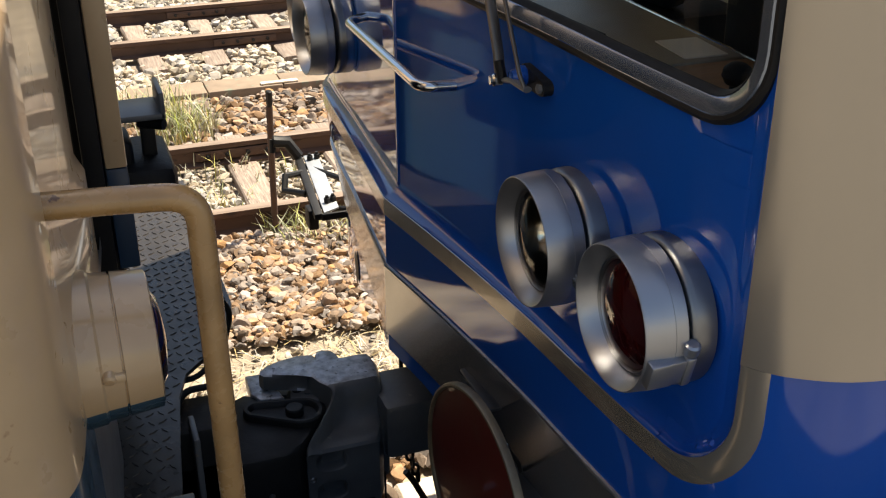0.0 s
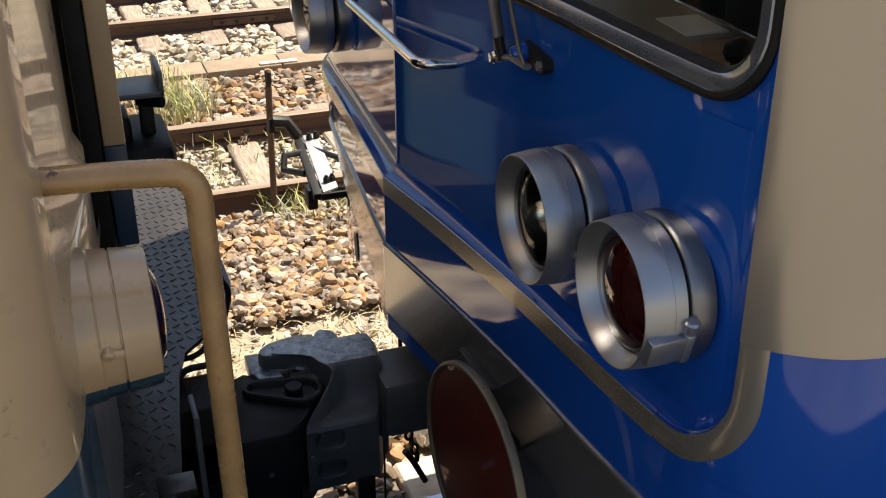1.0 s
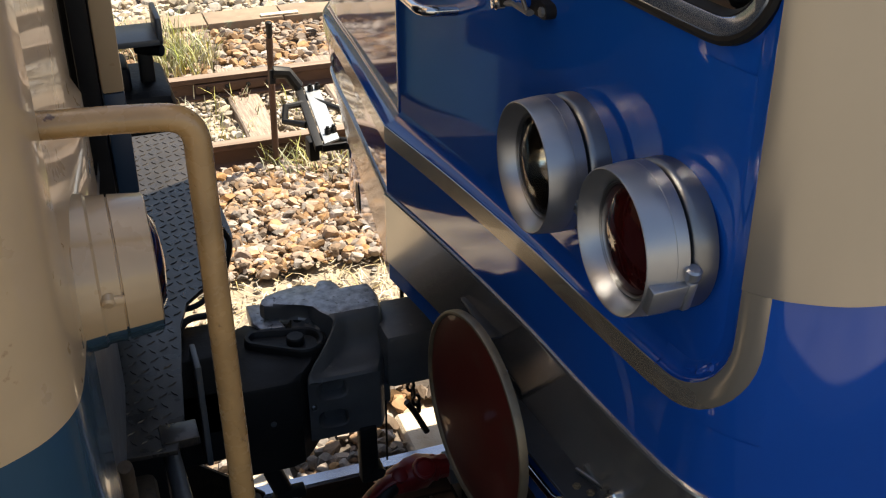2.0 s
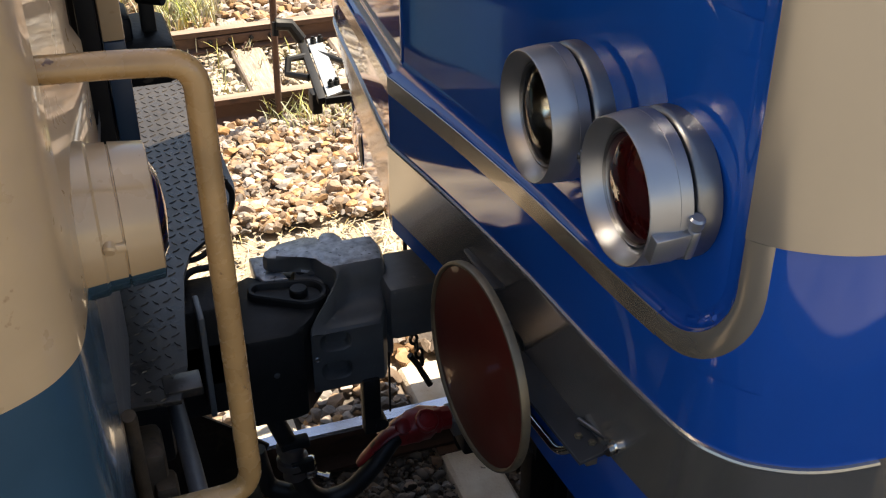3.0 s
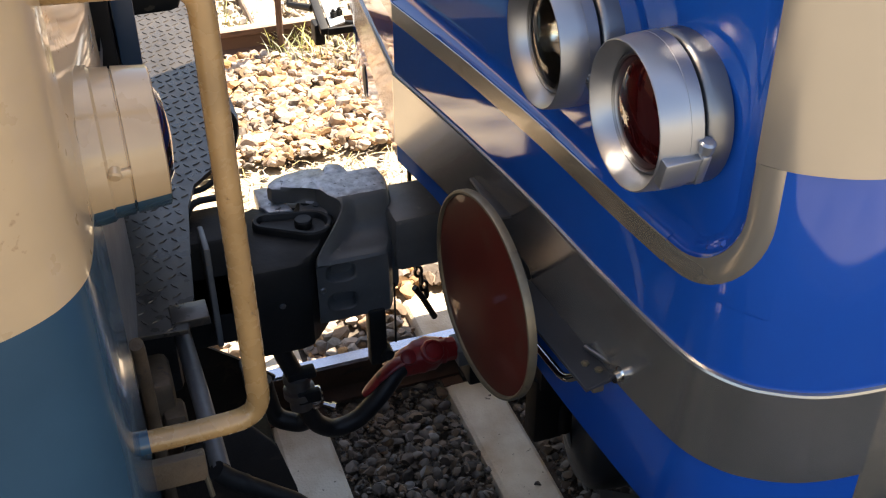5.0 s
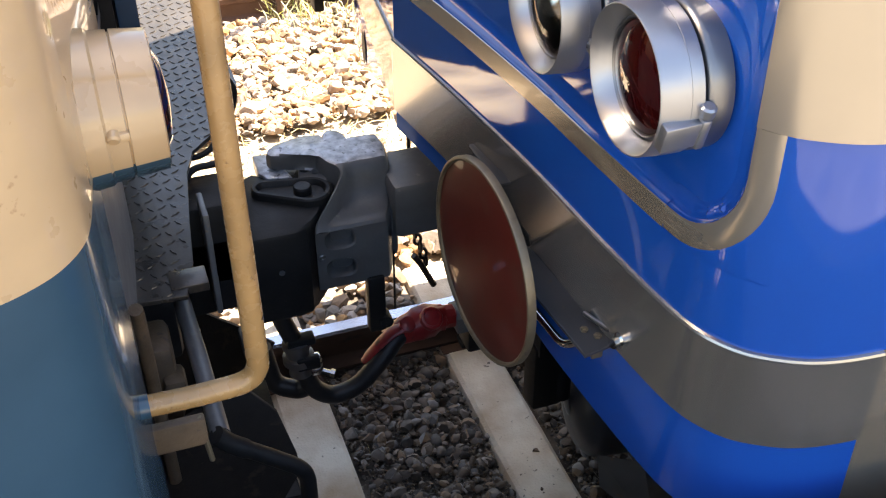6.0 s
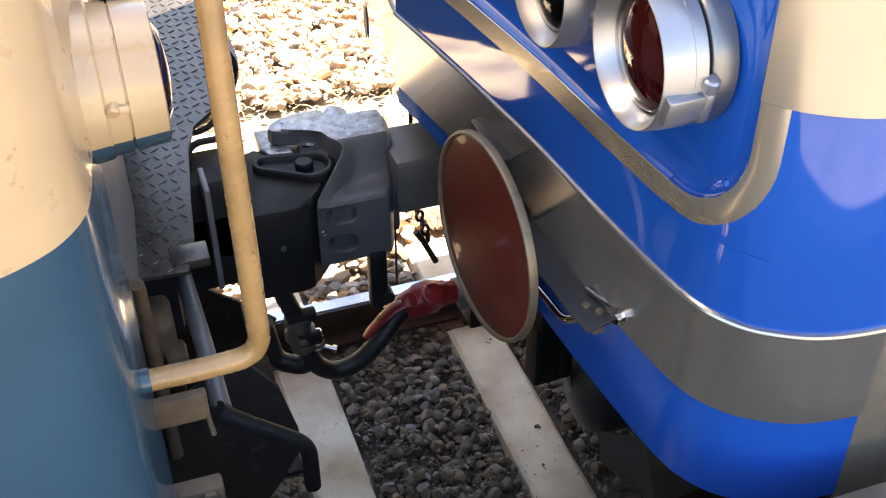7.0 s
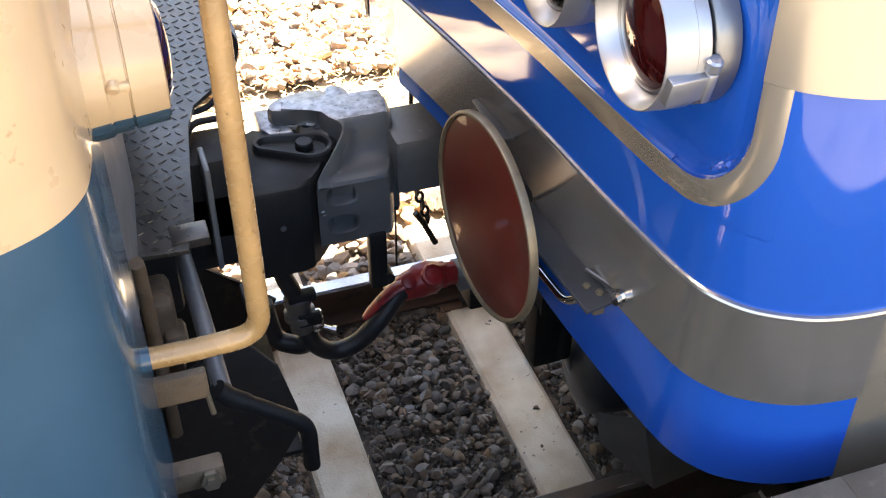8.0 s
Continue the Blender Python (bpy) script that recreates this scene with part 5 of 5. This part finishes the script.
part("casting_rib", solid(-1.0, -0.95, -0.05, 0.02, 0.86, 0.93, bevel=0.014), GRIMY, under)

bm = bmesh.new()
ol = [(-1.09, 0.82), (-0.90, 0.93), (-0.842, 0.94), (-0.779, 0.847), (-0.747, 0.705), (-0.742, 0.648), (-0.80, 0.55), (-0.878, 0.44), (-1.068, 0.38)]
prism(bm, ol, -0.006, 0.006, bevel=0.003)
moved(bm, Matrix.Translation((0, -0.115, 0)) @ Euler((radians(90), 0, 0)).to_matrix().to_4x4())
part("guard_plate", bm, GUARDBROWN, under, "dark brown curved guard plate", smooth=False)
part("guard_side", solid(-0.80, -0.745, -0.115, 0.30, 0.55, 0.565, bevel=0.003), GREASE, under)
# lower part is added: fills the dark bogie area and shades the sleeper
bm = prism(bmesh.new(), [(-1.076, 0.626), (-0.862, 0.446), (-0.735, 0.338), (-0.641, 0.249), (-0.671, 0.205), (-0.691, -0.05), (-1.15, -0.05)], -0.006, 0.006, bevel=0.002)
moved(bm, Matrix.Translation((0, 0.80, 0)) @ Euler((radians(90), 0, 0)).to_matrix().to_4x4())
part("sloping_plate", bm, GUARDBROWN, under, "dark sloping guard plate, extended down over the dark bogie area", smooth=False)
part("plate_lip", solid(-0.75, -0.735, 0.70, 0.795, 0.30, 0.345, bevel=0.003), GREASE, under)
part("draft_box", solid(-1.6, -0.93, 0.36, 0.71, 0.64, 1.0, bevel=0.02), GREASE, under)
crank = thing("crank_lever", "black bent hand brake crank lever with worn paint", "lever")
part("shaft", tube(bmesh.new(), [(-0.925, 0.20, 0.985), (-0.918, -0.05, 0.985), (-0.914, -0.29, 0.985)], 0.0195, 14), COUPLER, crank, "grey worn shaft")
part("arm", tube(bmesh.new(), bent([(-0.925, -0.30, 1.0), (-0.90, -0.30, 0.966), (-0.85, -0.30, 0.925), (-0.757, -0.30, 0.842), (-0.757, -0.30, 0.715)], 0.035), [0.02] * 9 + [0.0175] * 30, 14), BLACK, crank)


# ---- beyond the track ----
post = thing("signal_lever", "thin brown steel lever standing beside the neighbouring track", "lever")
part("rod", tube(bmesh.new(), [(0.05, 4.0, -0.16), (0.06, 4.0, 0.3), (0.07, 4.0, 0.62)], 0.019, 12), RUST, post)
part("grip", tube(bmesh.new(), [(0.07, 4.0, 0.62), (0.072, 4.0, 0.64), (0.073, 4.0, 0.705), (0.073, 4.0, 0.71)], [0.02, 0.026, 0.026, 0.02], 10, flat=0.7), BLACK, post)
trough = thing("cable_trough", "sandy concrete cable trough with jointed lids", "trough")
for k in range(-6, 8):
    part("lid", solid(0.08 + k * 0.6, 0.672 + k * 0.6, 6.62, 6.93, GZ + 0.0, -0.10, bevel=0.01), SANDSLAB, trough)
part("strip", solid(0.5, 0.8, 6.64, 6.70, -0.098, -0.085, bevel=0.004), CONCRETE, trough, "pale strip")
# rail joints of the farther tracks
def fishplate(x, y):
    ob = thing("fishplate", "rusty bolted rail joint plate", "joint plate", group="rail joints")
    for side in (-1, 1):
        part("plate", solid(x - 0.28, x + 0.28, y + side * 0.026 - 0.012, y + side * 0.026 + 0.012, -0.115, -0.05, bevel=0.006), RUST, ob)
    for k in (-0.2, -0.07, 0.07, 0.2):
        bolt("bolt", (x + k, y - 0.038, -0.082), (0, -1, 0), 0.016, 0.014, GREASE, ob)


fishplate(0.62, 7.985)
fishplate(0.35, 9.116)
fishplate(0.05, 5.23)


def fastening(x, y, mat):
    ob = thing("rail_clip", "small steel rail fastening clip", "clip", group="rail clips")
    for side in (-1, 1):
        part("clip", solid(x - 0.03, x + 0.03, y + side * 0.075 - 0.03, y + side * 0.075 + 0.03, -0.15, -0.125, bevel=0.006), mat, ob)
        bolt("bolt", (x, y + side * 0.08, -0.125), (0, 0, 1), 0.014, 0.02, mat, ob)


for x in (0.087, -0.558, -1.203, 0.732):
    for y in (-0.033, 1.10):
        fastening(x, y, GREASE)
for x in (0.075, 0.735, -0.585):
    for y in (4.095, 5.23):
        fastening(x, y, RUST)

# ---- loose ballast, grass, straw ----
ICO_B = bmesh.new()
bmesh.ops.create_icosphere(ICO_B, subdivisions=2, radius=1)
IV2 = np.array([v.co[:] for v in ICO_B.verts])
IF2 = np.array([[v.index for v in f.verts] for f in ICO_B.faces])
ICO_B.free()
ICO_A = bmesh.new()
bmesh.ops.create_icosphere(ICO_A, subdivisions=1, radius=1)
IV1 = np.array([v.co[:] for v in ICO_A.verts])
IF1 = np.array([[v.index for v in f.verts] for f in ICO_A.faces])
ICO_A.free()
R = np.random.RandomState(7)


def stone_shapes(iv, count, cuts, lo=0.38, hi=0.78):
    """Broken stones: a ball cut by flat planes."""
    out = []
    for _ in range(count):
        v = iv * R.uniform(0.75, 1.2, 3)
        for _ in range(cuts):
            n = R.normal(size=3)
            n /= np.linalg.norm(n)
            h = R.uniform(lo, hi)
            d = v @ n
            v = v - np.outer(np.maximum(d - h, 0), n)
        out.append(v)
    return out


SH2, SH1, SH3 = stone_shapes(IV2, 30, 12), stone_shapes(IV1, 24, 7), stone_shapes(IV2, 24, 8, 0.5, 0.95)
TRACKS = ((-0.033, 1.10, 0.087, 0.645, 0.10), (4.095, 5.23, 0.075, 0.66, 0.105), (7.985, 9.116, 0.32, 0.62, 0.105))


def scatter(name, label, mat, x0, x1, y0, y1, count, size, fine, lift=0.0, keep_out=True, power=2.2, smooth=False):
    shapes, faces = (SH3 if smooth else SH2, IF2) if fine else (SH1, IF1)
    V, F, n = [], [], 0
    for _ in range(count):
        x, y = R.uniform(x0, x1), R.uniform(y0, y1)
        r = size[0] + (size[1] - size[0]) * R.rand() ** power
        bad = False
        for ya, yb, sx, pitch, w in TRACKS:
            if min(abs(y - ya), abs(y - yb)) < 0.05 + r * 0.8:
                bad = True
            if keep_out and ya - (0.07 if 3 < ya < 6 else 0.5) < y < yb + 0.47:
                k = (x - sx + pitch / 2) % pitch - pitch / 2
                if abs(k) < w + r * 0.55 and R.rand() < 0.985:
                    bad = True
        if bad:
            continue
        v = shapes[R.randint(len(shapes))] * (r * np.array((1.0, R.uniform(0.65, 1.0), R.uniform(0.5, 0.85))))
        a, b = R.uniform(0, 6.3), R.normal(0, 0.35)
        ca, sa, cb_, sb = math.cos(a), math.sin(a), math.cos(b), math.sin(b)
        M = np.array([[ca, -sa, 0], [sa, ca, 0], [0, 0, 1]]) @ np.array([[1, 0, 0], [0, cb_, -sb], [0, sb, cb_]])
        v = v @ M.T + np.array((x, y, ground_height(x, y) + lift + r * 0.22 + R.uniform(0, 0.02)))
        V.append(v)
        F.append(faces + n)
        n += len(v)
    me = bpy.data.meshes.new(name)
    me.from_pydata(np.concatenate(V).tolist(), [], np.concatenate(F).tolist())
    me.materials.append(mat)
    if smooth:
        me.shade_smooth()
        me.set_sharp_from_angle(angle=radians(28))
    return tagged(new(name, me), label, "ballast", kind="stuff")


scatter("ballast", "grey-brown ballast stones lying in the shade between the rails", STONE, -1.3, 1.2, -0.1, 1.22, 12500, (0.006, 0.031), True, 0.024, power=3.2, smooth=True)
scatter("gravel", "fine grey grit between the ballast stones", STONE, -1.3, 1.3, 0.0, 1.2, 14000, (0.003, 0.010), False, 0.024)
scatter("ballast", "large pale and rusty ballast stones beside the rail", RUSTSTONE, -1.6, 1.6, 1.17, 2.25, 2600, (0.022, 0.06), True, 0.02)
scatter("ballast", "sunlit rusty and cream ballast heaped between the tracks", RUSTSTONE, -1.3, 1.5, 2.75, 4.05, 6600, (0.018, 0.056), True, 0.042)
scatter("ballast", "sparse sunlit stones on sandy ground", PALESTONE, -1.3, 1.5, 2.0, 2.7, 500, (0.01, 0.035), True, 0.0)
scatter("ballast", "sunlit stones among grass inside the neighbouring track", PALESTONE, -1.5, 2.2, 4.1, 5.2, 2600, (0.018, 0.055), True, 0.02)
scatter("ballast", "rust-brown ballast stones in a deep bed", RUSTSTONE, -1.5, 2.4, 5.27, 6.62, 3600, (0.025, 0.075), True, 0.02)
scatter("ballast", "pale ballast of the farther track", PALESTONE, -1.8, 3.0, 6.95, 10.2, 6500, (0.03, 0.085), False, 0.03)


def blades(name, label, mat, spots, category):
    V, F = [], []
    for cx, cy, rad, count, h0, h1, lean, w in spots:
        for _ in range(count):
            a, q = R.uniform(0, 6.3), rad * math.sqrt(R.rand())
            x, y = cx + q * math.cos(a), cy + q * math.sin(a)
            z = ground_height(x, y) + (0.0 if lean < 3 else 0.025)
            h = R.uniform(h0, h1)
            b = R.uniform(0, 6.3)
            l = h * lean * R.uniform(0.3, 1.0)
            dx, dy = math.cos(b), math.sin(b)
            px, py = -dy * w, dx * w
            up = h if lean < 3 else h * 0.15
            n = len(V)
            ln = l if lean < 3 else h
            V.extend([(x - px, y - py, z), (x + px, y + py, z), (x + dx * ln * .35 + px * .8, y + dy * ln * .35 + py * .8, z + up * .65), (x + dx * ln * .35 - px * .8, y + dy * ln * .35 - py * .8, z + up * .65), (x + dx * ln, y + dy * ln, z + up * (1 if lean < 3 else .3))])
            F.extend([(n, n + 1, n + 2, n + 3), (n + 3, n + 2, n + 4)])
    me = bpy.data.meshes.new(name)
    me.from_pydata(V, [], F)
    me.materials.append(mat)
    return tagged(new(name, me), label, category, kind="stuff")


blades("grass", "green and straw-coloured grass tufts between the tracks", GRASSMAT, [(0.12, 3.93, 0.16, 90, 0.08, 0.22, 1.1, 0.004), (0.33, 3.9, 0.15, 90, 0.08, 0.2, 1.1, 0.004), (-0.25, 5.9, 0.28, 420, 0.1, 0.3, 0.9, 0.004), (-0.45, 6.4, 0.3, 260, 0.1, 0.3, 0.9, 0.004),
       (-0.15, 4.55, 0.25, 60, 0.05, 0.14, 1, 0.004), (-0.2, 5.08, 0.3, 24, 0.1, 0.22, 1.1, 0.004), (0.0, 5.1, 0.12, 16, 0.1, 0.2, 1.2, 0.004), (0.25, 4.9, 0.2, 30, 0.06, 0.15, 1, 0.004), (0.5, 3.9, 0.3, 60, 0.06, 0.16, 1, 0.004)], "grass")
blades("straw", "dry straw strewn over sandy ground", STRAW, [(-0.1, 2.45, 0.55, 420, 0.06, 0.22, 4, 0.0025), (0.4, 2.6, 0.4, 160, 0.06, 0.2, 4, 0.0025), (0.15, 3.75, 0.25, 120, 0.05, 0.16, 4, 0.003), (0.1, 0.55, 0.6, 40, 0.04, 0.12, 4, 0.0015)], "straw")

# the stones nearest to the platform, one by one
meshes = []
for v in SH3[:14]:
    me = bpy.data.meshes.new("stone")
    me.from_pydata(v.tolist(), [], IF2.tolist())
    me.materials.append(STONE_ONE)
    me.shade_smooth()
    me.set_sharp_from_angle(angle=radians(28))
    meshes.append(me)
made = 0
while made < 290:
    x, y, r = R.uniform(-0.75, 0.45), R.uniform(0.06, 1.0), 0.008 + 0.020 * R.rand() ** 2.4
    k = (x - 0.087 + 0.3225) % 0.645 - 0.3225
    if abs(k) < 0.10 + r * 0.8:
        continue
    ob = new("stone", meshes[made % 14])
    ob.matrix_world = Matrix.LocRotScale((x, y, ground_height(x, y) + 0.028 + r * 0.45), Euler((R.normal(0, 0.4), R.normal(0, 0.4), R.uniform(0, 6.3))), (r, r * R.uniform(0.7, 1), r * R.uniform(0.55, 0.85)))
    ob.parent = ground
    made += 1
